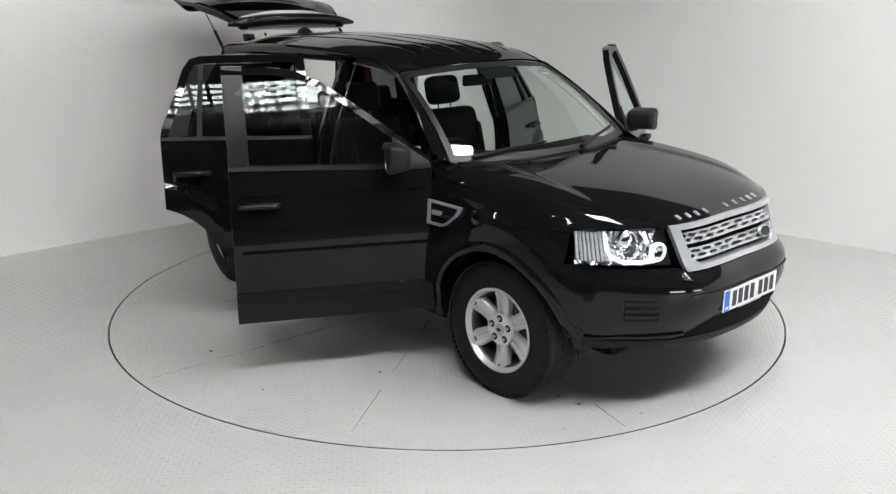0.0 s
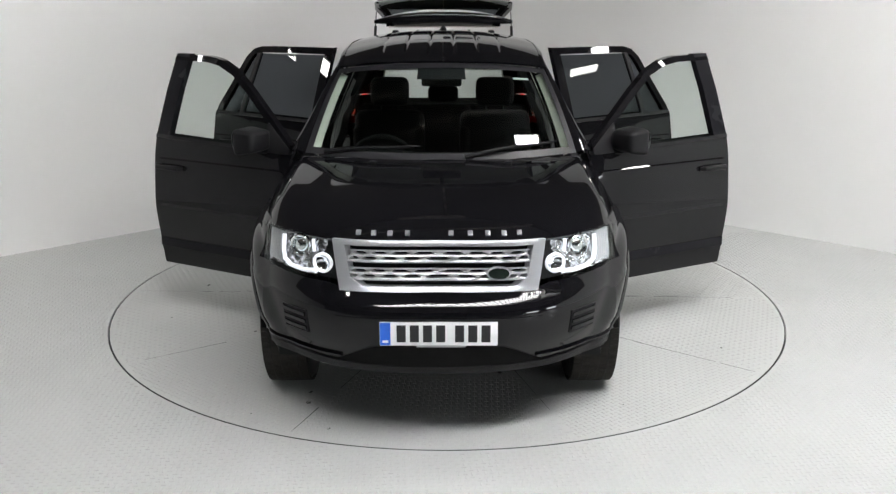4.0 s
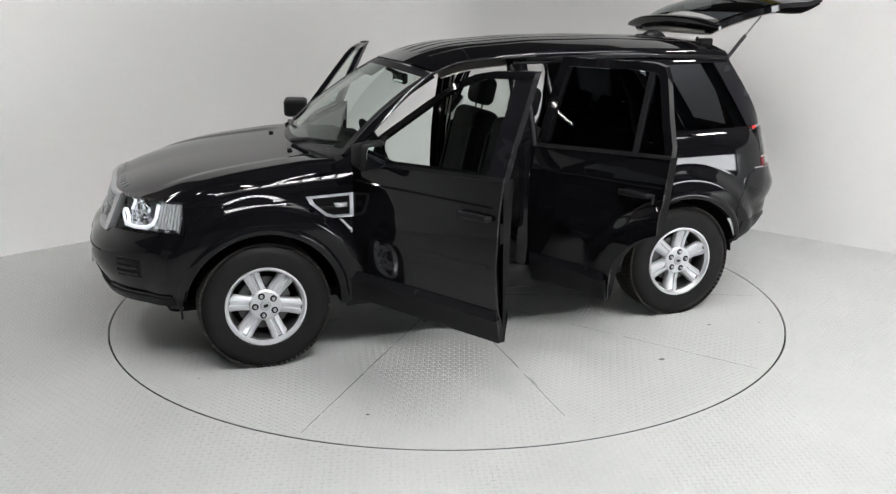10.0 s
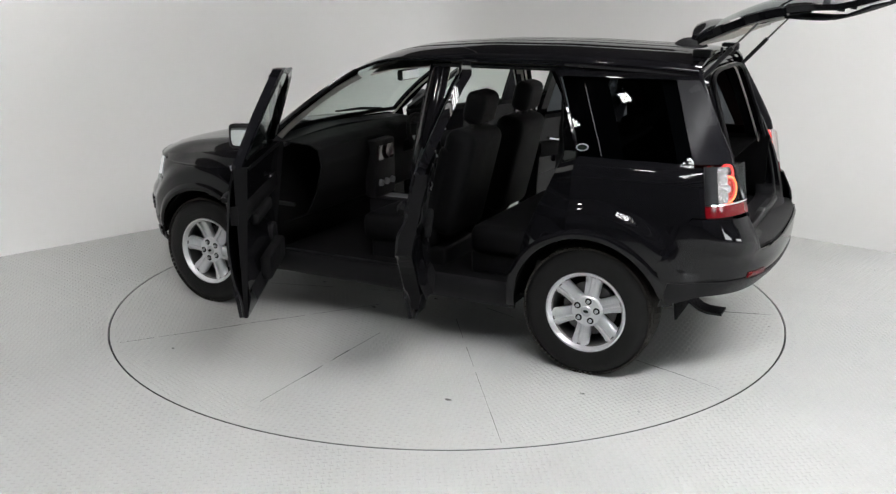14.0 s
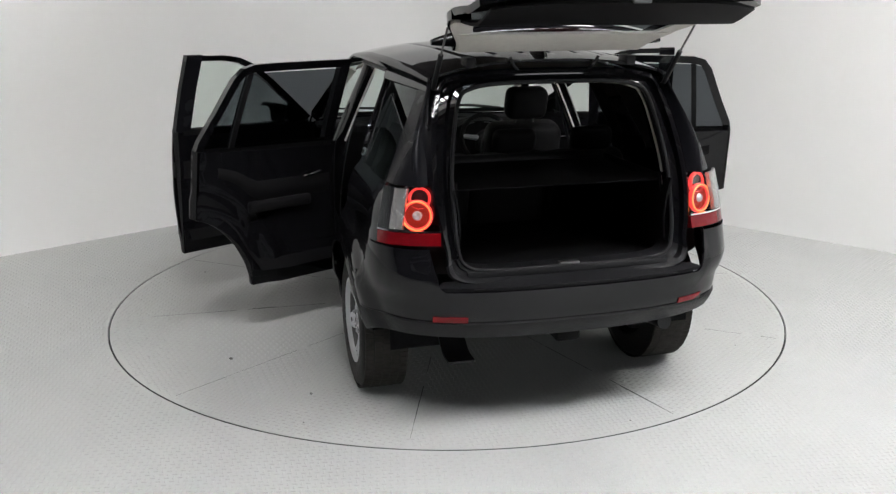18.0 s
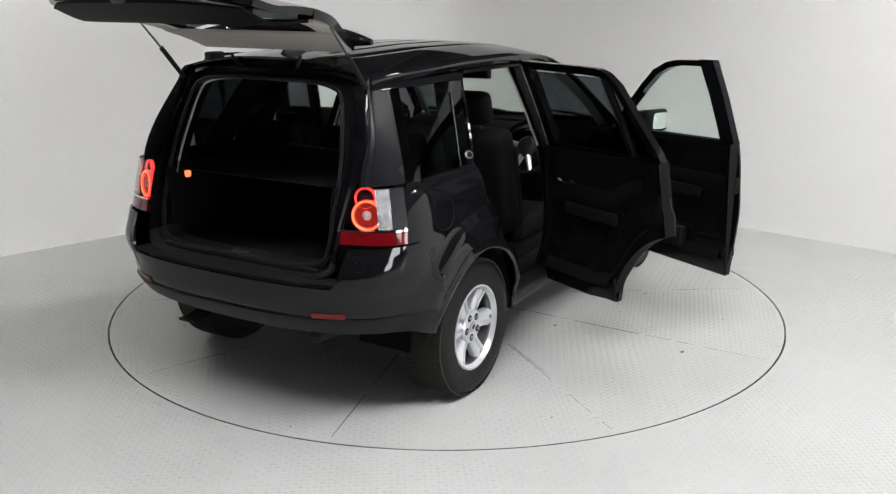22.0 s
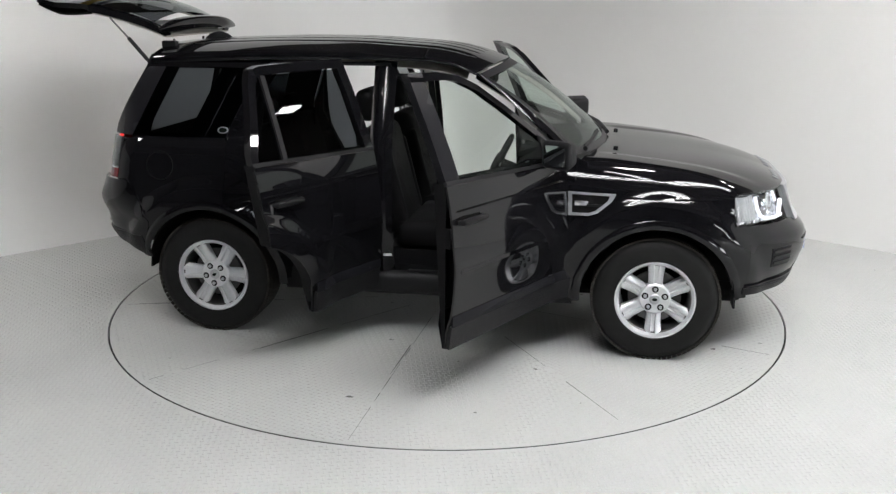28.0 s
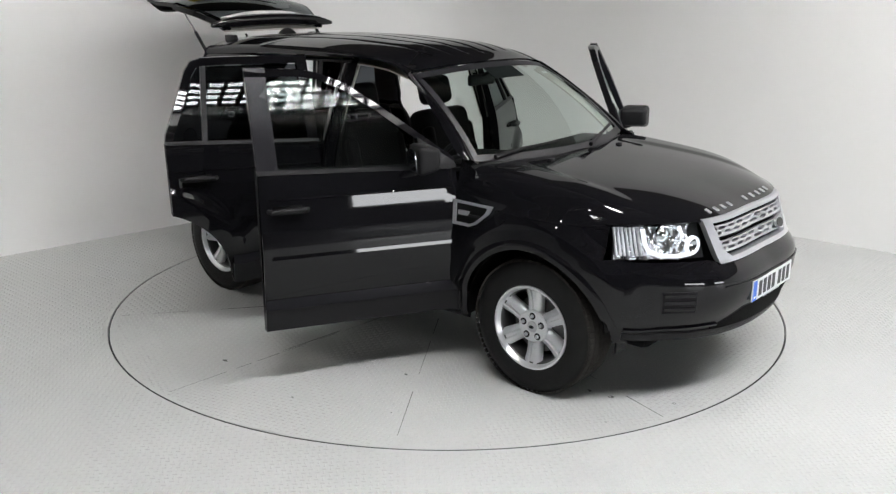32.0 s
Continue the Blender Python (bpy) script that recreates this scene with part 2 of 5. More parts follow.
ring = [[], [], []]
for k in range(N):
    a = k * math.tau / N
    d = Vector((math.cos(a), math.sin(a), 0))
    ring[0].append(bm.verts.new(d * (RTAB + 0.006) - Vector((0, 0, 0.04))))
    ring[1].append(bm.verts.new(d * (RTAB + 0.006)))
    ring[2].append(bm.verts.new(square_edge(a)))
for i in range(2):
    for k in range(N):
        j = (k + 1) % N
        bm.faces.new((ring[i][k], ring[i][j], ring[i + 1][j], ring[i + 1][k]))
FLOOR = tagged(put("floor", bm, M_FLOOR, smooth=False), "pale grey painted steel tread-plate floor", "floor", kind="structure")
bm = lathe([(0.02, -0.05), (RTAB + 0.05, -0.05), (RTAB + 0.05, -0.041), (0.02, -0.041)], 96, "z")
tagged(put("floor_pit", bm, M_GAP, smooth=False), "dark pit below the turntable gap", "floor", kind="structure")

bm = bmesh.new()
edge = [(-10.9, -6.3), (11.5, -6.3), (14.1, -8.3), (0.4, -20.7), (-13.7, -8.7)]
prism(edge, 0.010, lambda u, v, w: (u, v, -0.005 + w), bm)
tagged(put("workshop_floor", bm, M_CONCRETE, smooth=False), "dark concrete workshop floor behind the studio", "floor", kind="structure")

# ceiling with a slot for the rooflight
RL_MID, RL_ANG, RL_LEN, RL_WID = Vector((2.76, -4.91, HIGH)), radians(22.5), 10.7, 1.2
ea, eb = Vector((math.cos(RL_ANG), math.sin(RL_ANG), 0)), Vector((-math.sin(RL_ANG), math.cos(RL_ANG), 0))
slot = [RL_MID + ea * (sx * RL_LEN / 2) + eb * (sy * RL_WID / 2) for sx, sy in ((-1, -1), (1, -1), (1, 1), (-1, 1))]
bm = bmesh.new()
big = 30
rim = [RL_MID + ea * (sx * big) + eb * (sy * big) for sx, sy in ((-1, -1), (1, -1), (1, 1), (-1, 1))]
vi, vo = [bm.verts.new(p) for p in slot], [bm.verts.new(p) for p in rim]
fs = [bm.faces.new((vi[i], vi[(i + 1) % 4], vo[(i + 1) % 4], vo[i])) for i in range(4)]
bmesh.ops.solidify(bm, geom=fs, thickness=-0.15)
# beams under the ceiling, part of its one mesh
for k in range(-5, 7):
    c = RL_MID + eb * (k * 2.1 + 3.0)
    if -1.2 < k * 2.1 + 3.0 < 1.2:
        continue
    a, b = c - ea * 16, c + ea * 16
    prism([(-0.09, -0.42), (0.09, -0.42), (0.09, -0.003), (-0.09, -0.003)], 1.0, lambda u, v, w: a + (b - a) * w + eb * u + Vector((0, 0, v)), bm)
tagged(put("ceiling", bm, M_CEIL, smooth=False), "dim brown-grey workshop ceiling with long beams", "ceiling", kind="structure")

light = tagged(new("rooflight"), "long glazed rooflight with a grid of dark glazing bars", "skylight")
light.location = RL_MID
light.rotation_euler = (0, 0, RL_ANG)
bm = box(-RL_LEN / 2, RL_LEN / 2, -RL_WID / 2, RL_WID / 2, 0.10, 0.12)
part("glazing", bm, M_SKYPANE, light, "bright daylit glazing", smooth=False)
part("upstand", box(-RL_LEN / 2 - 0.1, RL_LEN / 2 + 0.1, -RL_WID / 2 - 0.30, -RL_WID / 2 - 0.02, -0.42, -0.003, 0.01), M_BEAM, light, "pale beam along the rooflight", smooth=False)
nx, ny = 39, 4
for i in range(nx + 1):
    x = -RL_LEN / 2 + RL_LEN * i / nx
    part("glazing_bar", box(x - 0.030, x + 0.030, -RL_WID / 2, RL_WID / 2, 0.02, 0.09), M_DARK, light, smooth=False)
for j in range(ny + 1):
    y = -RL_WID / 2 + RL_WID * j / ny
    part("glazing_bar", box(-RL_LEN / 2, RL_LEN / 2, y - 0.028, y + 0.028, 0.0, 0.08), M_DARK, light, smooth=False)

def daylit_opening(along, half):
    """A glowing panel standing for a daylit opening, at a distance along the far wall from the end of the studio wall.
    """
    w = tagged(new("daylit_opening"), "wide low glowing panel for a daylit opening in the workshop wall", "window", group="workshop windows")
    part("pane", box(-half, half, 0.0, 0.015, 0.75, 2.25), M_OPENING, w, "glowing panel face", smooth=False)
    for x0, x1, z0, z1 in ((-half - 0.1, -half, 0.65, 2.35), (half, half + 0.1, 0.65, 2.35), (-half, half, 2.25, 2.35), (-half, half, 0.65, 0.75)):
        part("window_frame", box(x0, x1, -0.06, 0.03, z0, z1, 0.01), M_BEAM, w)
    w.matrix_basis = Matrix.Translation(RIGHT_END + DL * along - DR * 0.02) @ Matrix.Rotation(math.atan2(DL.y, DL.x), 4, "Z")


# bright openings out of view, known by their reflections; the window form is added
daylit_opening(6.55, 1.6)
daylit_opening(1.40, 1.25)


def flood_lamp(p, size, turn, tilt=0):
    lamp = tagged(new("ceiling_lamp"), "rectangular hanging studio flood lamp, lit", "lamp", group="studio lamps")
    head = Matrix.Rotation(radians(tilt), 4, "X")
    a = part("housing", box(-size * 0.7, size * 0.7, -size / 2, size / 2, 0.0, 0.12, 0.02), M_TRIM, lamp)
    b = part("lamp_face", box(-size * 0.66, size * 0.66, -size * 0.46, size * 0.46, -0.012, -0.002), M_LAMPFACE, lamp, "glowing lamp face", smooth=False)
    a.matrix_basis = b.matrix_basis = head
    part("rod", tube([(0, 0, 0.09), (0, 0, HIGH - p[2] - 0.001)], 0.012), M_STEEL, lamp)
    lamp.matrix_basis = pose(*p, 0, 0, turn)
    return lamp


for p, s, tr, tilt in (((1.58, -0.95, 4.3), 0.36, 20, 0), ((4.2, -0.55, 4.15), 0.26, 48, 0), ((3.85, 0.10, 4.15), 0.22, 48, 0), ((-0.9, -3.0, 4.4), 0.14, 0, 0),
                       ((-2.4, -3.25, 4.4), 0.14, 0, 0), ((-3.95, -0.75, 4.1), 0.32, 42, 38), ((-3.85, -0.05, 4.0), 0.26, 42, 38)):
    flood_lamp(p, s, tr, tilt)

# ---- the turntable ----
table = tagged(new("turntable"), "round steel tread-plate turntable, light grey and scuffed", "turntable")
bm = lathe([(0.001, 0), (RTAB - 0.006, 0), (RTAB - 0.006, -0.03), (0.001, -0.03)], N, "z")
part("plate", bm, M_PLATE, table, smooth=False)
# thin strip that puts the ring gap's shade into colour
bm = lathe([(RTAB - 0.0055, -0.002), (RTAB + 0.0005, -0.002), (RTAB + 0.0005, -0.03), (RTAB - 0.0055, -0.03)], N, "z")
part("rim", bm, M_GAP, table, "dark strip in the gap round the plate", smooth=False)
rs = random.Random(4)
for ang in range(16, 376, 36):
    a = radians(ang)
    r0 = 0.25 + rs.random() * 0.3
    while r0 < 2.1:
        ln = 0.08 + rs.random() * 0.5
        r1 = min(r0 + ln, 2.18)
        w = 0.0012 + 0.0022 * rs.random()
        ca, sa = math.cos(a), math.sin(a)
        bm = prism([(r0, -w), (r1, -w * 0.5), (r1, w * 0.6), (r0, w)], 0.0006,
                   lambda u, v, d: (u * ca - v * sa, u * sa + v * ca, 0.0003 + d))
        part("seam", bm, M_SCUFF, table, "dark worn joint between plates", smooth=False)
        r0 = r1 + rs.random() * 0.25
for ang, r0, r1, w in ((267.5, 0.98, 1.42, 0.004), (268.2, 0.55, 0.80, 0.002), (88, 1.18, 1.34, 0.004), (88.3, 1.5, 1.62, 0.002), (160, 1.72, 2.0, 0.003), (52, 1.2, 1.5, 0.0025), (232.5, 1.05, 1.5, 0.0025), (196, 1.7, 2.1, 0.0025)):
    a = radians(ang)
    ca, sa = math.cos(a), math.sin(a)
    bm = prism([(r0, -w), ((r0 + r1) / 2, -w * 0.6), (r1, -w * 0.2), (r1, w * 0.3), ((r0 + r1) / 2, w * 0.9), (r0, w * 0.5)], 0.0006,
               lambda u, v, d: (u * ca - v * sa, u * sa + v * ca, 0.0032 + d))
    part("scratch", bm, M_INK, table, "long black scratch along a joint", smooth=False)
for k in range(26):
    a, r = rs.random() * math.tau, 2.15 * math.sqrt(rs.random())
    s = 0.006 + 0.016 * rs.random() ** 2
    pts = [(s * (0.6 + 0.6 * rs.random()) * math.cos(i * math.tau / 7), s * (0.4 + 0.4 * rs.random()) * math.sin(i * math.tau / 7)) for i in range(7)]
    part("scuff", prism(pts, 0.0006, lambda u, v, d: (r * math.cos(a) + u, r * math.sin(a) + v, 0.0003 + d)), M_SCUFF, table, smooth=False)
for k in range(40):
    a, r = rs.random() * math.tau, 2.4 + 3.2 * rs.random()
    if r * math.sin(a) > 1.6:
        continue
    s = 0.005 + 0.010 * rs.random() ** 2
    pts = [(s * (0.6 + 0.6 * rs.random()) * math.cos(i * math.tau / 7), s * 0.6 * math.sin(i * math.tau / 7)) for i in range(7)]
    tagged(put("scuff_mark", prism(pts, 0.0006, lambda u, v, d: (r * math.cos(a) + u, r * math.sin(a) + v, 0.0003 + d)), M_SCUFF, smooth=False),
           "small dark scuff on the tread plate", "mark", group="floor scuffs")


def tread(name, parent, material, cells):
    """Short raised bars with sloping sides: cells of (x, y, turn), joined into one mesh."""
    c = np.array(cells)
    base = [(-0.0135, -0.0050), (0.0135, -0.0050), (0.0135, 0.0050), (-0.0135, 0.0050)]
    top = [(-0.0085, -0.0014), (0.0085, -0.0014), (0.0085, 0.0014), (-0.0085, 0.0014)]
    ca, sa = np.cos(c[:, 2]), np.sin(c[:, 2])
    co = np.empty((len(c), 8, 3))
    for i, (u, v) in enumerate(base + top):
        co[:, i, 0] = c[:, 0] + u * ca - v * sa
        co[:, i, 1] = c[:, 1] + u * sa + v * ca
        co[:, i, 2] = -0.0004 if i < 4 else 0.0021
    quads = np.array([(4, 5, 6, 7), (0, 1, 5, 4), (1, 2, 6, 5), (2, 3, 7, 6), (3, 0, 4, 7)])
    faces = (np.arange(len(c))[:, None, None] * 8 + quads[None]).reshape(-1, 4)
    me = bpy.data.meshes.new(name)
    me.from_pydata(co.reshape(-1, 3).tolist(), [], faces.tolist())
    me.materials.append(material)
    ob = new(name, me)
    ob.parent = parent
    return tagged(ob, kind="stuff")


CELL = 0.0295


def weave(turn, keep, n):
    ca, sa = math.cos(turn), math.sin(turn)
    out = []
    for i in range(-n, n + 1):
        for j in range(-n, n + 1):
            x, y = CELL * (i * ca - j * sa), CELL * (i * sa + j * ca)
            if keep(x, y):
                out.append((x, y, turn + (i + j) % 2 * math.pi / 2))
    return out


floor_cells = weave(radians(4), lambda x, y: RTAB + 0.03 < math.hypot(x, y) and -2.9 < y < 1.7 and abs(x) < 3.9 - 0.25 * abs(y), 135)
tread("tread", FLOOR, M_FLOOR, floor_cells)
plate_cells = []
for k in range(10):
    a0 = radians(16 + 36 * k)
    mid = a0 + radians(18)
    plate_cells += weave(mid, lambda x, y: 0.06 < math.hypot(x, y) < RTAB - 0.03 and abs((math.atan2(y, x) - mid + math.pi) % math.tau - math.pi) < radians(17.7), 77)
tread("tread", table, M_PLATE, plate_cells)

# ---- the car ----
car = tagged(new("car"), "black compact off-road car, four doors and tailgate open, on the turntable", "car")

W_TAB = [(0.20, 0.80), (0.30, 0.845), (0.36, 0.862), (0.46, 0.872), (0.50, 0.898), (0.62, 0.914), (0.73, 0.924), (0.80, 0.921), (0.95, 0.906), (1.04, 0.896), (1.10, 0.884), (1.16, 0.868), (1.25, 0.85)]
XF_TAB = [(0.22, 2.06), (0.30, 2.12), (0.40, 2.19), (0.55, 2.225), (0.65, 2.222), (0.70, 2.216), (0.722, 2.196), (0.738, 2.160), (0.765, 2.138), (0.80, 2.125), (0.97, 2.06), (1.05, 2.0), (1.2, 1.9)]
XR_TAB = [(0.30, 1.96), (0.42, 2.03), (0.50, 2.11), (0.56, 2.170), (0.61, 2.203), (0.66, 2.212), (0.74, 2.214), (0.80, 2.214), (0.84, 2.195), (0.88, 2.150), (0.95, 2.120), (1.22, 2.075), (1.65, 1.865), (1.8, 1.81)]
FX0, RX0 = 1.45, 1.50


def rear_power(z):
    return curve(z, [(0.70, 3.2), (0.92, 6.4), (1.15, 6.2)])


def plan(x, z):
    if x > FX0:
        u = min((x - FX0) / (smooth_curve(z, XF_TAB, 0.028) - FX0), 0.999)
        return (1 - u ** 2.2) ** (1 / 2.3)
    if x < -RX0:
        u = min((-x - RX0) / (smooth_curve(z, XR_TAB, 0.035) - RX0), 0.999)
        return (1 - u ** rear_power(z)) ** (1 / 2.8)
    return 1.0


def wlow(z):
    return smooth_curve(z, W_TAB, 0.025)




def top_half(x):
    """Half width at the top of the side windows."""
    return (((0.00029 * x + 0.00588) * x - 0.02505) * x - 0.03359) * x + 0.64583


ROOF_TAB = [(-1.9, 1.725), (-1.6, 1.750), (-1.0, 1.770), (-0.5, 1.767), (0.0, 1.735), (0.2, 1.69), (0.36, 1.625)]


def flare(x, z):
    """The wings swell out round the wheel arches."""
    r = math.hypot(abs(x) - 1.33, max(z - 0.36, 0))
    k = min(1, max(0, (0.64 - r) / 0.10))
    return 0.035 * k * k * (3 - 2 * k)


def shoulder(x, z):
    """The wings round over towards the bonnet and the rear side windows."""
    if x > 0.8:
        top = hood_edge(x)
    elif x < -1.2:
        top = 1.185
    else:
        return 0.0
    h = min(1, max(0, (z - top + 0.10) / 0.10))
    return 0.024 * h * h


def side(x, z):
    """Half width of the body shell at x and z."""
    if z <= 1.16:
        return wlow(z) * plan(x, z) + flare(x, z) - shoulder(x, z)
    b = wlow(1.16) * plan(x, 1.16) - shoulder(x, z)
    t = top_half(x)
    k = (z - 1.16) / (1.63 - 1.16)
    return b + (t - b) * (k * 0.9 + 0.1 * k * k) - (0.06 * max(0, z - 1.63) / 0.05 if z > 1.63 else 0) * 0.5


def strip(xs, zlo, zhi, rows, s, off=0.0, thick=0.012, fn=side):
    """A side panel between two curves of height; off: proud of the shell."""
    def f(u, v):
        a, b = zlo(u), zhi(u)
        z = a + (b - a) * v
        return (u, s * (fn(u, z) + off), z)
    bm = sheet(f, xs, lin(0, 1, rows))
    if thick:
        thicken(bm, thick)
    return bm


def cosine(a, b, n):
    return [a + (b - a) * (1 - math.cos(math.pi * i / (n - 1))) / 2 for i in range(n)]


def crease(name, xs, s, z0, h, d, parent):
    """A narrow shelf pressed into the panel: proud by d at the foot, flush at the top."""
    bm = sheet(lambda x, v: (x, s * (side(x, z0 + h * v) + 0.0005 + d * (1 - v)), z0 + h * v), xs, [0, 0.4, 1.0])
    thicken(bm, 0.004)
    return part(name, bm, M_PAINT, parent, angle=60)


AX, WZ, AR = 1.33, 0.36, 0.44


def arch(x, c, r=AR, base=0.34):
    d = r * r - (x - c) ** 2
    return max(base, WZ + math.sqrt(d)) if d > 0 else base


def hood_edge(x):
    """Height of the bonnet's shut line on the side."""
    return curve(x, [(0.80, 1.075), (1.2, 1.045), (1.6, 1.0), (1.85, 0.965)])


def front(phi, z, off=0.0):
    """A place on the nose: phi 0 in the middle, 90 at the side."""
    a = radians(abs(phi))
    xe = smooth_curve(z, XF_TAB, 0.028) + off
    square = 0.032 * math.exp(-((abs(phi) - 24) / 18) ** 2) * min(1, max(0, (z - 0.44) / 0.16))
    x = FX0 + (xe - FX0) * max(math.cos(a), 0) ** (2 / 2.2) + square
    return (x, (1 if phi > 0 else -1) * ((wlow(z) + off) * math.sin(a) ** (2 / 2.3) + flare(x, z)), z)


def rear(phi, z, off=0.0):
    a = radians(abs(phi))
    xe = smooth_curve(z, XR_TAB, 0.035) + off
    x = -RX0 - (xe - RX0) * max(math.cos(a), 0) ** (2 / rear_power(z))
    return (x, (1 if phi > 0 else -1) * ((wlow(min(z, 1.25)) + off) * math.sin(a) ** (2 / 2.8) + flare(x, z)), z)


def wrap(fn, phis, zlo, zhi, rows, off=0.0, thick=0.012):
    def f(p, v):
        a, b = zlo(p), zhi(p)
        return fn(p, a + (b - a) * v, off)
    bm = sheet(f, phis, lin(0, 1, rows))
    if thick:
        thicken(bm, thick)
    return bm


DOOR_X0, DOOR_X1 = -0.258, 0.802          # front door, rear and front edge
RD_X0, RD_X1 = -1.20, -0.300              # rear door
OPEN, OPEN_REAR = 61.6, 64.0


def belt(x):
    return 1.135 + (0.885 - x) * 0.030


def door_top(x):
    """Upper edge of the front door's window frame."""
    return curve(x, [(-0.3, 1.648), (0.0, 1.640), (0.12, 1.622), (0.25, 1.575), (0.40, 1.478), (0.60, 1.33), (0.885, 1.115)])


SIDES = ((1, "left"), (-1, "right"))


def fender(s):
    xs = [x for x in [0.812, 0.85] + cosine(AX - AR + 0.001, AX + AR - 0.001, 61) if x < 1.72] + [1.727]
    crease("wing_crease", lin(1.12, 1.70, 14), s, 0.945, 0.007, 0.005, car)
    part("front_wing", strip(xs, lambda x: arch(x, AX), hood_edge, 48, s), M_PAINT, car)
    part("wing_corner", strip([1.727, 1.74, 1.755, 1.765, 1.77, 1.80, 1.835], lambda x: arch(x, AX, AR, 0.37), lambda x: 0.797, 14, s), M_PAINT, car)


def arch_trim(s, cx):
    def f(a, v):
        r = 0.425 + 0.050 * v
        x = cx + r * math.cos(a)
        z = WZ + r * math.sin(a)
        zz = max(z, 0.30)
        return (x, s * (side(x, zz) + 0.010 * math.sin(math.pi * min(v * 0.9 + 0.1, 1)) + 0.002), zz)
    a0, a1 = (10, 184) if cx > 0 else (-4, 167)
    bm = sheet(f, lin(radians(a0), radians(a1), 45), lin(0, 1, 5), 0.02)
    part("wheel_arch", bm, M_PAINT, car, "gloss black wheel arch lip")

    def g(a, v):
        r = 0.43
        return (cx + r * math.cos(a), s * (0.885 - 0.38 * v), WZ + r * math.sin(a))
    part("arch_liner", sheet(g, lin(radians(a0), radians(a1), 30), [0, 0.5, 1], 0.006), M_DARK, car)


def wheel_at(cx, s, spin):
    """Tyre, six-spoke alloy rim, disc, nuts and cap; built facing +y."""
    w = new("wheel")
    w.parent = car
    R, B = 0.362, 0.118
    prof = [(0.225, -B + 0.012), (0.232, -B), (0.30, -B - 0.006), (0.335, -B + 0.004), (0.352, -B + 0.022), (R, -B + 0.045), (R + 0.001, 0), (R, B - 0.045),
            (0.352, B - 0.022), (0.335, B - 0.004), (0.30, B + 0.006), (0.232, B), (0.225, B - 0.012), (0.22, 0)]
    part("tyre", lathe(prof, 72), M_RUBBER, w, "black road tyre with blocky tread")
    # tread blocks
    bm = bmesh.new()
    for k in range(76):
        a = k * math.tau / 76
        for j, (y0, y1, da) in enumerate(((-0.108, -0.067, 0.0), (-0.062, -0.022, 0.5), (-0.019, 0.019, 0.2), (0.022, 0.062, 0.7), (0.067, 0.108, 0.1))):
            r0, r1 = (R - 0.002, R + 0.003) if j in (1, 2, 3) else (R - 0.012, R + 0.001)
            a0 = a + da * math.tau / 76
            a1 = a0 + math.tau / 76 * 0.86
            co = []
            for r in (r0, r1):
                for aa in (a0, a1):
                    for y in (y0, y1):
                        co.append(bm.verts.new((r * math.cos(aa), y, r * math.sin(aa))))
            for f in ((4, 5, 7, 6), (0, 4, 6, 2), (1, 3, 7, 5), (0, 1, 5, 4), (2, 6, 7, 3)):
                bm.faces.new([co[i] for i in f])
    tagged(part("tread", bm, M_TREAD, w, smooth=False), kind="stuff")
    # rim barrel and lip
    prof = [(0.206, 0.080), (0.214, 0.098), (0.2245, 0.108), (0.226, 0.116), (0.216, 0.117), (0.208, 0.105), (0.202, 0.094)]
    # rim's inside in darker metal: shade between the spokes, put into colour
    part("barrel", lathe([(0.2025, 0.093), (0.196, 0.085), (0.190, 0.0), (0.196, -0.09), (0.20, -0.09)], 48), M_STEEL, w, "inside of the rim, its shade put into a darker metal")
    part("rim", lathe(prof, 72), M_ALLOY, w, "silver alloy rim")
    for k in range(6):
        a = k * math.tau / 6 + radians(90)
        ca, sa = math.cos(a), math.sin(a)

        def f(u, v):
            r = 0.055 + (0.209 - 0.055) * u
            hw = 0.039 + 0.003 * u + 0.009 * u ** 3
            t = v * hw
            y = 0.100 - 0.016 * (1 - u) - 0.010 * math.sin(math.pi * u) - 0.014 * abs(v) ** 4 - (0.010 if abs(v) < 0.22 else 0)
            return (r * ca - t * sa, y, r * sa + t * ca)
        part("spoke", thicken_along(sheet(f, lin(0, 1, 9), [-1, -0.85, -0.45, -0.3, -0.2, 0, 0.2, 0.3, 0.45, 0.85, 1]), (0, -0.03, 0)), M_ALLOY, w, angle=50)
    part("hub", lathe([(0.001, 0.090), (0.080, 0.090), (0.089, 0.083), (0.089, 0.04), (0.001, 0.04)], 40), M_ALLOY, w)
    part("centre_cap", lathe([(0.001, 0.097), (0.026, 0.096), (0.031, 0.091), (0.031, 0.085), (0.001, 0.085)], 24), M_SATIN, w, "grey centre cap with a small dark oval")
    bm = bmesh.new()
    prism([(0.015 * math.cos(i * math.tau / 16), 0.009 * math.sin(i * math.tau / 16)) for i in range(16)], 0.001, lambda u, v, d: (u, 0.0975 + d, v), bm)
    part("cap_oval", bm, M_EMBLEM, w)
    for k in range(5):
        a = k * math.tau / 5 + radians(90)
        at = (0.058 * math.cos(a), 0, 0.058 * math.sin(a))
        part("wheel_nut", lathe([(0.001, 0.103), (0.009, 0.102), (0.010, 0.09), (0.0145, 0.088), (0.0145, 0.075), (0.001, 0.075)], 12, at=at), M_SATIN, w)
    # flat dark discs on the hub: the shade of the nut pockets as colour
    for k in range(5):
        a = k * math.tau / 5 + radians(90)
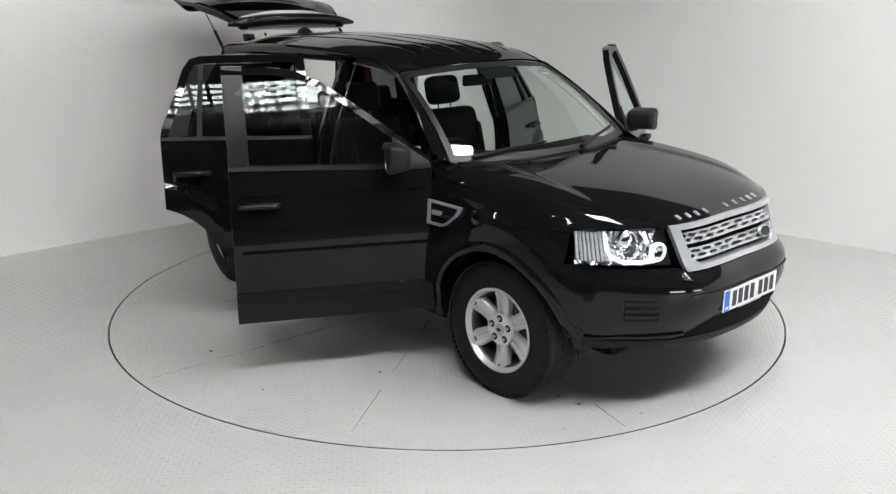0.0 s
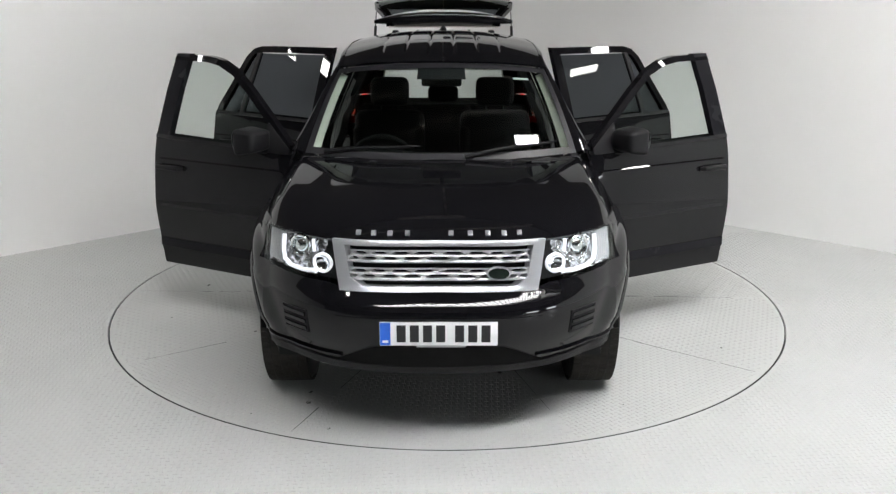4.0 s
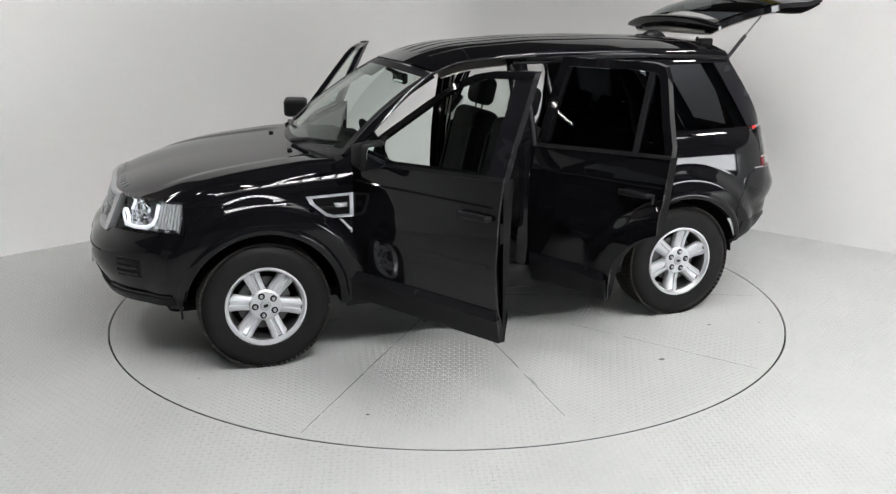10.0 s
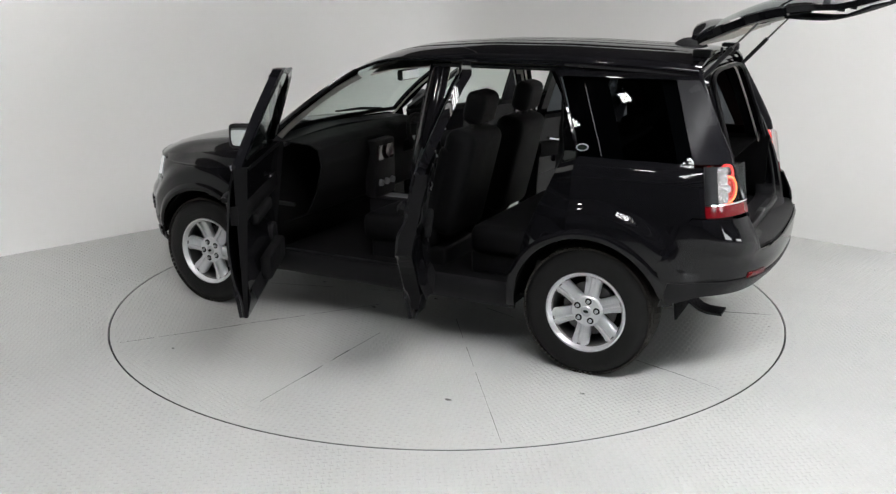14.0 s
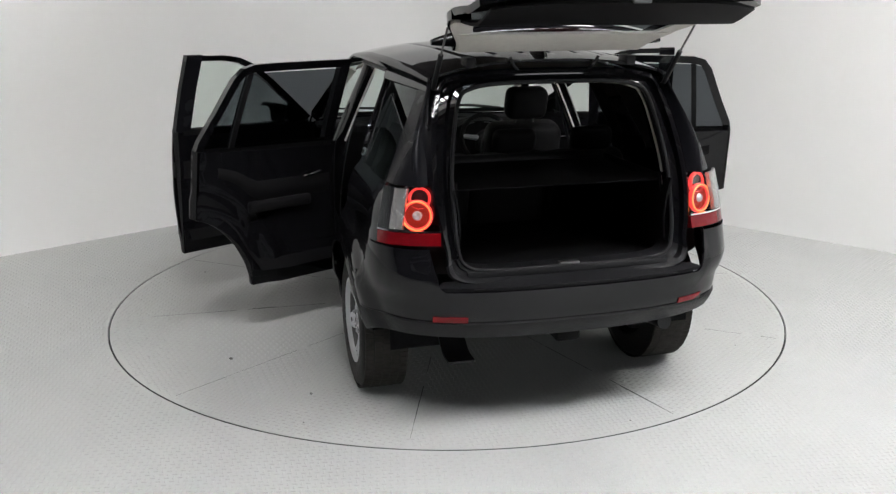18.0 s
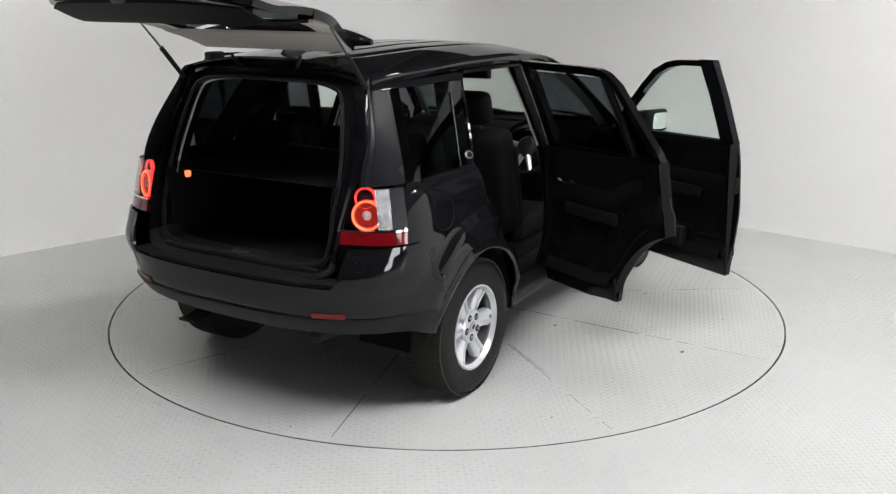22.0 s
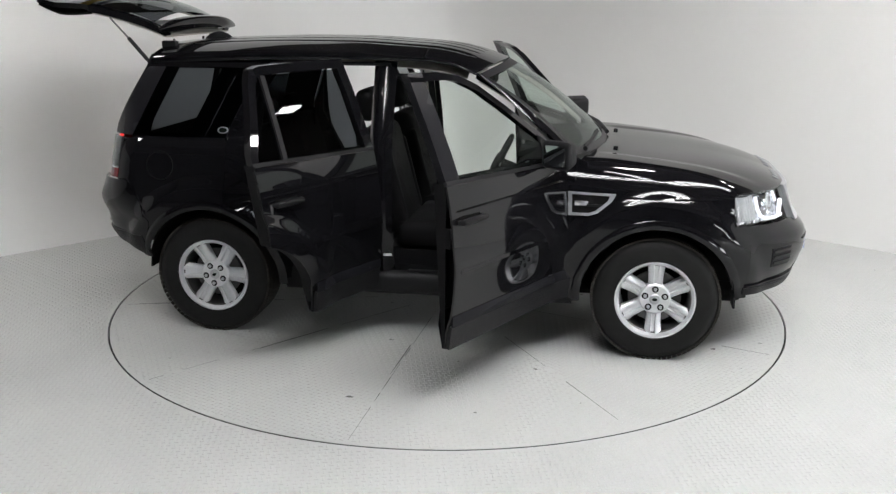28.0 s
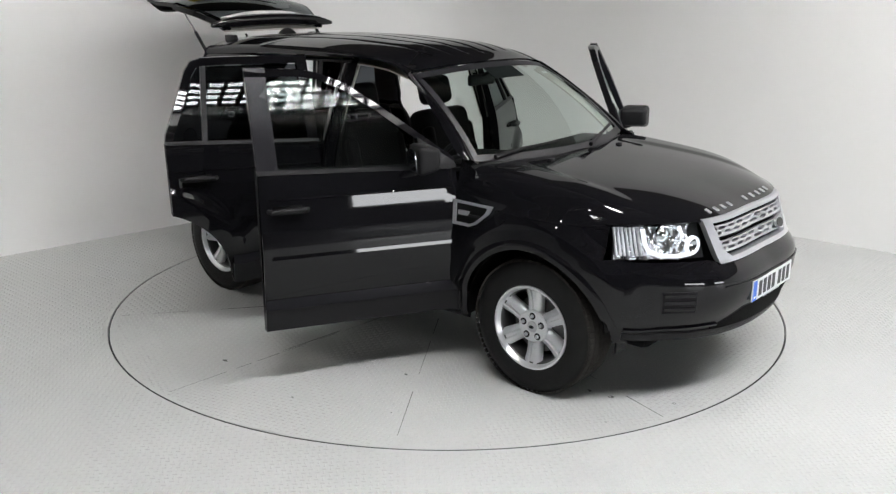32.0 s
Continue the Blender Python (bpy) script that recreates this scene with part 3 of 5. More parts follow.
        part("nut_pocket_shade", lathe([(0.001, 0.0912), (0.019, 0.0912), (0.019, 0.086), (0.001, 0.086)], 16, at=(0.058 * math.cos(a), 0, 0.058 * math.sin(a))), M_DARK, w, smooth=False)
    part("brake_disc", lathe([(0.04, 0.03), (0.150, 0.03), (0.150, 0.012), (0.04, 0.012)], 48), M_STEEL, w, "dull steel brake disc")
    part("brake_drum", lathe([(0.001, 0.028), (0.186, -0.03), (0.186, -0.06), (0.001, -0.06)], 32), M_DARK, w)
    w.matrix_basis = pose(cx, s * 0.795, WZ, 0, spin, 0 if s > 0 else 180)
    return w


for s, _ in SIDES:
    fender(s)
    for cx in (AX, -AX):
        arch_trim(s, cx)
for cx, s, spin in ((AX, 1, 21), (AX, -1, 0), (-AX, 1, -10), (-AX, -1, 28)):
    wheel_at(cx, s, spin)


def side_vent(s):
    """Framed air vent behind the front wheel."""
    def at(u, v, w):
        return (u, s * (side(u, v) + 0.004 + w), v)
    outline = [(0.822, 0.972), (1.085, 0.965), (1.065, 0.925), (0.985, 0.858), (0.94, 0.842), (0.826, 0.842)]
    c = Vector((0.93, 0.91))
    inner = [tuple(c + (Vector(p) - c) * 0.80) for p in outline]
    v = part("side_vent", prism(inner, 0.004, at), M_DARK, car, "dark side vent in a silver frame", smooth=False)
    bm = bmesh.new()
    n = len(outline)
    o0, o1 = [bm.verts.new(at(*p, 0)) for p in outline], [bm.verts.new(at(*p, 0.012)) for p in outline]
    i0, i1 = [bm.verts.new(at(*p, 0)) for p in inner], [bm.verts.new(at(*p, 0.012)) for p in inner]
    for k in range(n):
        j = (k + 1) % n
        for a, b in ((o0, o1), (o1, i1), (i1, i0)):
            bm.faces.new((a[k], a[j], b[j], b[k]))
    part("vent_frame", bm, M_SATIN, v, "satin silver frame", smooth=False)
    part("vent_slat", prism([(0.85, 0.905), (1.02, 0.905), (1.00, 0.892), (0.85, 0.892)], 0.008, at), M_TRIM, v, smooth=False)
    part("side_repeater", prism([(0.86, 0.922), (0.935, 0.922), (0.925, 0.898), (0.86, 0.898)], 0.013, at), M_CLEAR, v, "clear side repeater lens", smooth=False)


for s, _ in SIDES:
    side_vent(s)


# bonnet
NOSE = 66.0


def bonnet(u, v):
    """u from the scuttle to the nose, v across."""
    a = abs(v)
    xb, yb = 0.99 - 0.13 * v * v, v * (side(0.87, 1.07) - 0.004)
    xf, yf, _ = front(NOSE * v if a > 1e-4 else 0.01, 0.962)
    x, y = xb + (xf - xb) * u, yb + (yf - yb) * u
    if a > 0.5:
        full = side(min(x, 1.9), hood_edge(x)) - 0.004
        y += (1 if v > 0 else -1) * max(-0.02, min(0.02, full - abs(y))) * ((a - 0.5) / 0.5) ** 3 * (1 - u ** 4)
    zc = (((-0.3393 * u + 0.4189) * u - 0.2208) * u - 0.0389) * u + 1.1425
    ze = hood_edge(x) * (1 - u ** 6) + 0.960 * u ** 6
    fade = min(1, u * 5) * min(1, (1 - u) * 4)
    fade = fade * fade * (3 - 2 * fade)
    step = min(1, max(0, (a - 0.60) / 0.10))
    crown = zc - 0.004 * fade + 0.010 * step * step * (3 - 2 * step) * fade
    k = max(0, (a - 0.84) / 0.16)
    return (x, y, crown + (ze - crown) * k ** 2.2)


part("bonnet", sheet(bonnet, lin(0, 1, 30), [-1, -0.98, -0.95, -0.92, -0.89, -0.86] + lin(-0.84, 0.84, 69) + [0.86, 0.89, 0.92, 0.95, 0.98, 1], 0.012), M_PAINT, car, "gloss black bonnet with two raised edges")
part("scuttle", sheet(lambda u, v: (0.86 + 0.16 * u - 0.13 * v * v, 0.80 * v, 1.135 + 0.012 * u - 0.02 * abs(v)), lin(0, 1, 4), lin(-1, 1, 13), 0.02), M_TRIM, car, "black plastic scuttle panel")

# raised pale letters on the bonnet's edge become plain bars
for k in range(10):
    if k == 4:
        continue
    v = -0.315 + 0.63 * k / 9
    p, q = Vector(bonnet(0.955, v)), Vector(bonnet(0.975, v))
    bm = box(-0.017, 0.017, -0.0115, 0.0115, -0.002, 0.003, 0.001)
    ob = part("bonnet_badge_bar", bm, M_SATIN, car, "silver badge bar")
    ob.matrix_basis = pose(p.x, p.y, p.z + 0.002, 0, math.degrees(math.atan2(p.z - q.z, q.x - p.x)), 0)
for sy in (-0.42, 0.42):
    p = Vector(bonnet(0.10, sy))
    part("washer_jet", box(p.x - 0.014, p.x + 0.014, p.y - 0.02, p.y + 0.02, p.z - 0.004, p.z + 0.012, 0.005), M_TRIM, car)

# nose
def bump_hi(p):
    a = abs(p)
    return curve(a, [(0, 0.757), (20, 0.757), (25, 0.760), (28, 0.778), (45, 0.782), (62, 0.79), (90, 0.80)])


part("front_bumper", wrap(front, lin(-62.5, 62.5, 61), lambda p: curve(abs(p), [(0, 0.40), (30, 0.405), (62, 0.425)]), bump_hi, 16), M_PAINT, car, "gloss black front bumper")
part("front_lip", wrap(front, lin(-63, 63, 61), lambda p: curve(abs(p), [(0, 0.372), (30, 0.375), (63, 0.392)]), lambda p: curve(abs(p), [(0, 0.412), (30, 0.415), (63, 0.432)]), 5, 0.008, 0.03), M_TRIM, car, "black plastic lower lip")
for s, _ in SIDES:
    part("lip_edge", wrap(front, lin(s * 27, s * 62.5, 15), lambda p: 0.436, lambda p: 0.448, 3, 0.012, 0.014), M_PAINT, car)
part("bumper_crease", wrap(front, lin(-27, 27, 31), lambda p: 0.646, lambda p: 0.655, 3, 0.006, 0.012), M_PAINT, car)
part("lower_intake", wrap(front, lin(-29, 29, 41), lambda p: 0.414, lambda p: curve(abs(p), [(0, 0.520), (16, 0.515), (28, 0.43), (29, 0.426)]), 5, 0.004, 0.01), M_DARK, car, "black lower air intake")
for s, _ in SIDES:
    fog = part("fog_vent", wrap(front, lin(s * 38, s * 50, 9), lambda p: 0.535, lambda p: 0.645, 5, 0.004, 0.012), M_TRIM, car, "black slatted bumper vent")
    for k in range(3):
        z = 0.550 + 0.034 * k
        part("slat", wrap(front, lin(s * 38.6, s * 49.4, 9), lambda p: z, lambda p: z + 0.016, 3, 0.010, 0.012), M_PAINT, fog)

# grille
gr = part("grille", wrap(front, lin(-24.5, 24.5, 25), lambda p: 0.74, lambda p: 0.955, 6, -0.03, 0.008), M_DARK, car, "silver grille with two rows of hexagon holes")
def grille_ring(off, depth):
    """The frame: thin above and below, broad leaning sides, lower corners cut off inside."""
    outer = [(-28.4, 0.967), (28.4, 0.967), (26.0, 0.815), (25.0, 0.757), (-25.0, 0.757), (-26.0, 0.815)]
    inner = [(-24.2, 0.945), (24.2, 0.945), (22.0, 0.815), (18.2, 0.777), (-18.2, 0.777), (-22.0, 0.815)]
    bm = bmesh.new()
    def along(pts):
        return [Vector(pts[i]).lerp(Vector(pts[(i + 1) % 6]), k / 12) for i in range(6) for k in range(12)]
    o, i = along(outer), along(inner)
    mid = [a.lerp(b, 0.5) for a, b in zip(o, i)]
    rows = [[bm.verts.new(front(q.x, q.y, d)) for q in line] for line, d in ((o, off - depth), (o, off - 0.006), (o, off - 0.001), (mid, off + 0.002), (i, off - 0.002), (i, off - depth))]
    n = len(o)
    for a, b in zip(rows, rows[1:]):
        for k in range(n):
            bm.faces.new((a[k], a[(k + 1) % n], b[(k + 1) % n], b[k]))
    return bm


part("grille_frame", grille_ring(0.014, 0.045), M_SATIN, gr, "satin silver grille frame")


def hex_bar(zmid, h):
    """A silver bar pierced by two staggered rows of long hexagon holes."""
    bm = bmesh.new()
    step = 44.8 / 8
    for row in range(2):
        zc = zmid + (0.5 - row) * h / 2
        for k in range(9):
            c = -22.4 + step * (k + (0.5 if row == 0 else 0))
            lo, hi = max(c - step / 2, -23.0), min(c + step / 2, 23.0)
            if hi - lo < 2.0:
                continue
            c, w = (lo + hi) / 2, (hi - lo) / 2
            outer = [(c - w, zc), (c - w, zc + h / 4), (c + w, zc + h / 4), (c + w, zc), (c + w, zc - h / 4), (c - w, zc - h / 4)]
            inner = [(c - w * 0.82, zc), (c - w * 0.46, zc + h * 0.165), (c + w * 0.46, zc + h * 0.165), (c + w * 0.82, zc), (c + w * 0.46, zc - h * 0.165), (c - w * 0.46, zc - h * 0.165)]
            o0 = [bm.verts.new(front(p, z, 0.006)) for p, z in outer]
            i0 = [bm.verts.new(front(p, z, 0.004)) for p, z in inner]
            i1 = [bm.verts.new(front(p, z, -0.022)) for p, z in inner]
            for q in range(6):
                j = (q + 1) % 6
                bm.faces.new((o0[q], o0[j], i0[j], i0[q]))
                bm.faces.new((i0[q], i0[j], i1[j], i1[q]))
    return bm


for zm in (0.903, 0.829):
    part("grille_bar", hex_bar(zm, 0.044), M_SATIN, gr, "silver bar with hexagon holes", smooth=False)
    part("bar_edge", wrap(front, lin(-23.2, 23.2, 25), lambda p: zm + 0.0215, lambda p: zm + 0.0265, 2, 0.008, 0.03), M_SATIN, gr)
    part("bar_edge", wrap(front, lin(-23.2, 23.2, 25), lambda p: zm - 0.0265, lambda p: zm - 0.0215, 2, 0.008, 0.03), M_SATIN, gr)
bm = bmesh.new()
prism([(13.5 + 3.2 * math.cos(i * math.tau / 28), 0.836 + 0.028 * math.sin(i * math.tau / 28)) for i in range(28)], 0.012, lambda u, v, w: front(u, v, 0.014 + w), bm)
part("grille_emblem", bm, M_SATIN, gr, "plain oval emblem")
bm = bmesh.new()
prism([(13.5 + 2.75 * math.cos(i * math.tau / 28), 0.836 + 0.023 * math.sin(i * math.tau / 28)) for i in range(28)], 0.003, lambda u, v, w: front(u, v, 0.0265 + w), bm)
part("emblem_face", bm, M_EMBLEM, gr)

# number plate with its writing as bars
plate = part("number_plate", box(2.224, 2.232, -0.26, 0.26, 0.530, 0.641, 0.003), M_WHITE, car, "white front number plate with a blue end band")
part("blue_band", box(2.2325, 2.2335, -0.258, -0.212, 0.533, 0.638), M_BLUE, plate, smooth=False)
part("band_mark", box(2.2338, 2.2343, -0.248, -0.222, 0.545, 0.556), M_WHITE, plate, smooth=False)
for k, y in enumerate((-0.165, -0.107, -0.049, 0.009, 0.092, 0.150, 0.208)):
    part("plate_bar", box(2.2325, 2.2335, y - 0.020, y + 0.020, 0.547, 0.626), M_INK, plate, "black bar", smooth=False)
part("plate_clip", box(2.20, 2.228, -0.10, 0.12, 0.520, 0.5285, 0.002), M_SATIN, plate)

# headlamps
def lamp_lo(a):
    return curve(a, [(25, 0.778), (45, 0.786), (72, 0.786)])


def lamp_hi(a):
    return curve(a, [(25, 0.966), (45, 0.971), (60, 0.972), (72, 0.970)])


def headlamp(s):
    ph = lin(s * 28.6, s * 65.0, 25)
    h = part("headlamp", wrap(front, ph, lambda p: lamp_lo(abs(p)), lambda p: lamp_hi(abs(p)), 9, -0.045, 0.01), M_TRIM, car, "clear headlamp with lit side-light ring")
    part("lens_cover", wrap(front, ph, lambda p: lamp_lo(abs(p)), lambda p: lamp_hi(abs(p)), 9, 0.0, 0.0), M_LENS, h, "clear lens cover")
    def bowl(p, v):
        a = abs(p)
        z = lamp_lo(a) + 0.005 + (lamp_hi(a) - lamp_lo(a) - 0.01) * v
        inner = 36.5 - 4.5 * v
        return front(s * (inner + (a - 33) * (64.5 - inner) / 31.5), z, -0.036 + 0.008 * math.sin(a * 0.9) * math.cos(v * 9.0) + 0.003 * math.sin(a * 2.3 + v * 14))
    part("lamp_trim", sheet(bowl, lin(33, 64.5, 40), lin(0, 1, 22), 0.003), M_BOWL, h, "bright rippled silver reflector")

    def disc(name, phi, z, r, prof, m, off, label=""):
        c = Vector(front(phi, z, off))
        n = (Vector(front(phi + 1, z, off)) - Vector(front(phi - 1, z, off))).cross(Vector((0, 0, 1)))
        n = n if n.x > 0 else -n
        n = (n.normalized() + Vector((0.9, 0, 0))).normalized()
        ob = part(name, lathe([(max(a * r, 0.0005), b) for a, b in prof], 28, "x"), m, h, label)
        ob.matrix_basis = Matrix.Translation(c) @ n.to_track_quat("X", "Z").to_matrix().to_4x4()
        return ob
    ringp = [(1.0, 0.0), (1.0, 0.014), (0.92, 0.018), (0.78, 0.014), (0.76, 0.0)]
    disc("side_light", s * 33.4, 0.848, 0.047, ringp, M_SIDEGLOW, -0.03, "lit white ring")
    disc("side_reflector", s * 33.4, 0.848, 0.036, [(0, -0.012), (0.6, -0.008), (1, 0.006), (1, 0.0), (0, -0.02)], M_CHROME, -0.03)
    disc("main_bezel", s * 43.9, 0.902, 0.054, ringp, M_CHROME, -0.034, "chrome bezel")
    disc("projector", s * 43.9, 0.902, 0.041, [(0, 0.022), (0.5, 0.018), (0.85, 0.008), (1, -0.004), (0, -0.006)], M_MIRROR, -0.034, "round projector lens")
    # lit band that wraps under the main lamp
    pts = [(35.0, 0.812), (41, 0.806), (47, 0.812), (50.5, 0.832), (51.8, 0.870), (52, 0.94)]
    part("light_guide", tube([front(s * a, z, -0.012) for a, z in pts], 0.010, 8), M_SIDEGLOW, h, "lit white light guide")
    part("light_guide", tube([front(s * a, z, -0.016) for a, z in ((36.5, 0.893), (37.0, 0.918), (37.3, 0.945))], 0.008, 8), M_SIDEGLOW, h, "short lit bar above the ring")
    for k in range(7):
        a = 53.5 + 1.65 * k
        part("flute", tube([front(s * a, 0.81, -0.026), front(s * (a + 0.5), 0.945, -0.026)], 0.008, 6), M_CLEAR, h)


for s, _ in SIDES:
    headlamp(s)

# ---- car: glasshouse ----
def screen(u, v, off=0.0):
    """Windscreen: u 0 at the foot, 1 at the top; v across."""
    xb, zb, yb = 1.02 - 0.17 * v * v, 1.135 + 0.02 * v * v, 0.775
    xt, zt, yt = 0.37 - 0.10 * v * v, 1.625 - 0.045 * v * v, 0.635
    x, y, z = xb + (xt - xb) * u, v * (yb + (yt - yb) * u), zb + (zt - zb) * u
    k = 4 * u * (1 - u)
    return (x + 0.018 * k + 0.55 * off, y, z + 0.028 * k + 0.83 * off)


part("windscreen", sheet(screen, lin(0, 1, 14), lin(-1, 1, 23)), M_SCREEN, car, "clear curved windscreen")
bandm = M_INK
part("screen_band", sheet(lambda u, v: screen(u, v, 0.002), lin(0.93, 1.0, 3), lin(-1, 1, 23), 0.002), bandm, car)
part("screen_band", sheet(lambda u, v: screen(u, v, 0.002), lin(0.0, 0.06, 3), lin(-1, 1, 23), 0.002), bandm, car)
for s, _ in SIDES:
    part("screen_band", sheet(lambda u, v: screen(u, v, 0.002), lin(0.06, 0.93, 12), lin(s * 0.955, s * 1.0, 3), 0.002), bandm, car)
bm = sheet(lambda u, v: screen(u, v, -0.004), lin(0.80, 0.94, 4), lin(-0.22, 0.22, 5), 0.003)
part("screen_label", sheet(lambda u, v: screen(u, v, -0.004), [0.815, 0.84], lin(0.66, 0.80, 4), 0.002), M_WHITE, car, "small white label inside the windscreen")
part("sensor_patch", bm, M_INK, car)


def apillar(s):
    """Outer pillar beside the windscreen, running into the roof's edge."""
    def f(u, v):
        a = Vector(screen(u, s * 1.0))
        z = a.z
        x2 = curve(z, [(1.10, 0.895), (1.33, 0.615), (1.478, 0.415), (1.575, 0.265), (1.60, 0.20)])
        b = Vector((x2, s * (side(x2, min(door_top(x2) + 0.012, 1.63)) - 0.004), door_top(x2) + 0.012))
        m = a.lerp(b, v)
        k = math.sin(math.pi * v)
        return m + Vector((0.012, s * 0.010, 0.010)) * k
    part("windscreen_pillar", sheet(f, lin(0, 1, 12), lin(0, 1, 5), 0.03), M_PAINT, car)
    # pale inner trim
    def g(u, v):
        a = Vector(screen(u, s * (0.985 - 0.07 * v), -0.02 - 0.03 * v))
        return a
    part("pillar_trim", sheet(g, lin(0.05, 0.98, 10), lin(0, 1, 3), 0.01), M_LINER, car, "pale grey inner pillar trim")
    # scuttle corner below the mirror
    def h(u, v):
        x = 0.812 + 0.108 * u
        z = hood_edge(x) + (curve(x, [(0.80, 1.18), (0.93, 1.12), (1.0, 1.07)]) - hood_edge(x)) * v
        return (x, s * (side(x, z) - 0.002), z)
    part("scuttle_corner", sheet(h, lin(0, 1, 4), lin(0, 1, 3), 0.012), M_PAINT, car)


for s, _ in SIDES:
    apillar(s)


def roof_z(x, v):
    return smooth_curve(x, ROOF_TAB, 0.08) - 0.066 * abs(v) ** 2.6


def roof_half(x):
    return side(x, 1.63) - 0.022


def roof(u, v):
    x0 = 0.36 - 0.10 * v * v
    x = x0 + (-1.79 - x0) * u
    zz = roof_z(x, v)
    # front edge meets the windscreen
    g = 0.0
    if 0.06 < u < 0.90:
        for c in (-0.60, -0.36, -0.12, 0.12, 0.36, 0.60):
            g -= 0.007 * math.exp(-((v - c) / 0.014) ** 2)
    return (x, v * roof_half(x), zz + g)


VS = sorted(set(lin(-1, 1, 25) + [c + d for c in (-0.60, -0.36, -0.12, 0.12, 0.36, 0.60) for d in (-0.03, -0.015, 0, 0.015, 0.03)]))
part("roof", sheet(roof, [0, 0.02, 0.045, 0.06, 0.075] + lin(0.1, 0.88, 24) + [0.895, 0.91, 0.95, 1.0], VS, 0.012), M_PAINT, car, "gloss black ribbed roof")
part("headlining", sheet(lambda u, v: (0.20 + (-1.76 - 0.20) * u, v * 0.60, roof_z(0.20 - 2.0 * u, v) - 0.045 - 0.02 * abs(v) ** 3), lin(0, 1, 14), lin(-1, 1, 11), 0.008), M_LINER, car, "pale headlining")


def cant_rail(s):
    """Body side between roof and door openings."""
    def zt(x):
        return roof_z(x, 1.0) + 0.004
    def f(x, v):
        lo = door_top(x) + 0.010 if x > -0.3 else curve(x, [(-1.85, 1.615), (-1.0, 1.655), (-0.3, 1.658)])
        a = Vector((x, side(x, min(lo, 1.63)), lo))
        b = Vector((x, roof_half(x), zt(x)))
        m = a.lerp(b, v)
        return (m.x, s * (m.y + 0.012 * math.sin(math.pi * v)), m.z + 0.004 * math.sin(math.pi * v))
    part("cant_rail", sheet(f, lin(-1.79, 0.262, 30), lin(0, 1, 6), 0.02), M_PAINT, car)
    xs = lin(-1.02, -0.25, 8)
    part("door_seal", tube([(x, s * (side(x, 1.63) - 0.03), 1.632) for x in xs] , 0.012, 6), M_TRIM, car)


def pillar(name, s, foot, top, w, d, m=None, inner=True):
    """A sloping post from foot (x, z) to top on the body side."""
    bm = bmesh.new()
    def f(u, v):
        x = foot[0] + (top[0] - foot[0]) * u + (v - 0.5) * w
        z = foot[1] + (top[1] - foot[1]) * u
        return (x, s * (side(x, min(z, 1.63)) - 0.035 - 0.028 * (2 * v - 1) ** 2), z)
    part(name, sheet(f, lin(0, 1, 14), lin(0, 1, 9), d), m or M_PAINT, car)


for s, _ in SIDES:
    cant_rail(s)
    pillar("centre_pillar", s, (-0.265, 0.42), (-0.285, 1.65), 0.135, 0.06)
    part("seat_belt", sheet(lambda u, v: (-0.27 + 0.02 * v - 0.02 * u, s * (0.80 - 0.19 * u * u), 0.62 + 0.88 * u), lin(0, 1, 8), [0, 1, 2], 0.003), M_TRIM, car, "black seat belt")
    part("pillar_trim", sheet(lambda u, v: (-0.33 + 0.09 * v, s * (side(-0.28, min(1.16 + 0.46 * u, 1.63)) - 0.10), 1.16 + 0.46 * u), lin(0, 1, 6), lin(0, 1, 3), 0.01), M_LINER, car, "pale grey inner pillar trim")


# ---- car: doors ----
def hinge_open(ob, x, y, s, deg):
    ob.matrix_basis = Matrix.Translation((x, y, 0)) @ Matrix.Rotation(radians(-s * deg), 4, "Z") @ Matrix.Translation((-x, -y, 0))


def inner_panel(xs, lo, hi, s, depth, rows=7):
    def f(x, v):
        z = lo(x) + (hi(x) - lo(x)) * v
        y = side(x, z) - depth + 0.02 * math.sin(math.pi * v)
        y -= 0.026 * math.exp(-((v - 0.63) / 0.10) ** 2)
        return (x, s * y, z)
    return sheet(f, xs, lin(0, 1, 21), 0.0)


def door_depth(z):
    return curve(z, [(0.345, 0.022), (0.50, 0.080)])


def door_inside(x, z):
    return side(x, z) - door_depth(z) + 0.003


def edge_band(pts, s, depth):
    """Closing band round a door's edge, from the skin inwards."""
    bm = bmesh.new()
    a = [bm.verts.new((x, s * (side(x, min(z, 1.16)) - 0.004), z)) for x, z in pts]
    b = [bm.verts.new((x, s * (side(x, min(z, 1.16)) - door_depth(z)), z)) for x, z in pts]
    for i in range(len(pts) - 1):
        bm.faces.new((a[i], a[i + 1], b[i + 1], b[i]))
    return bm


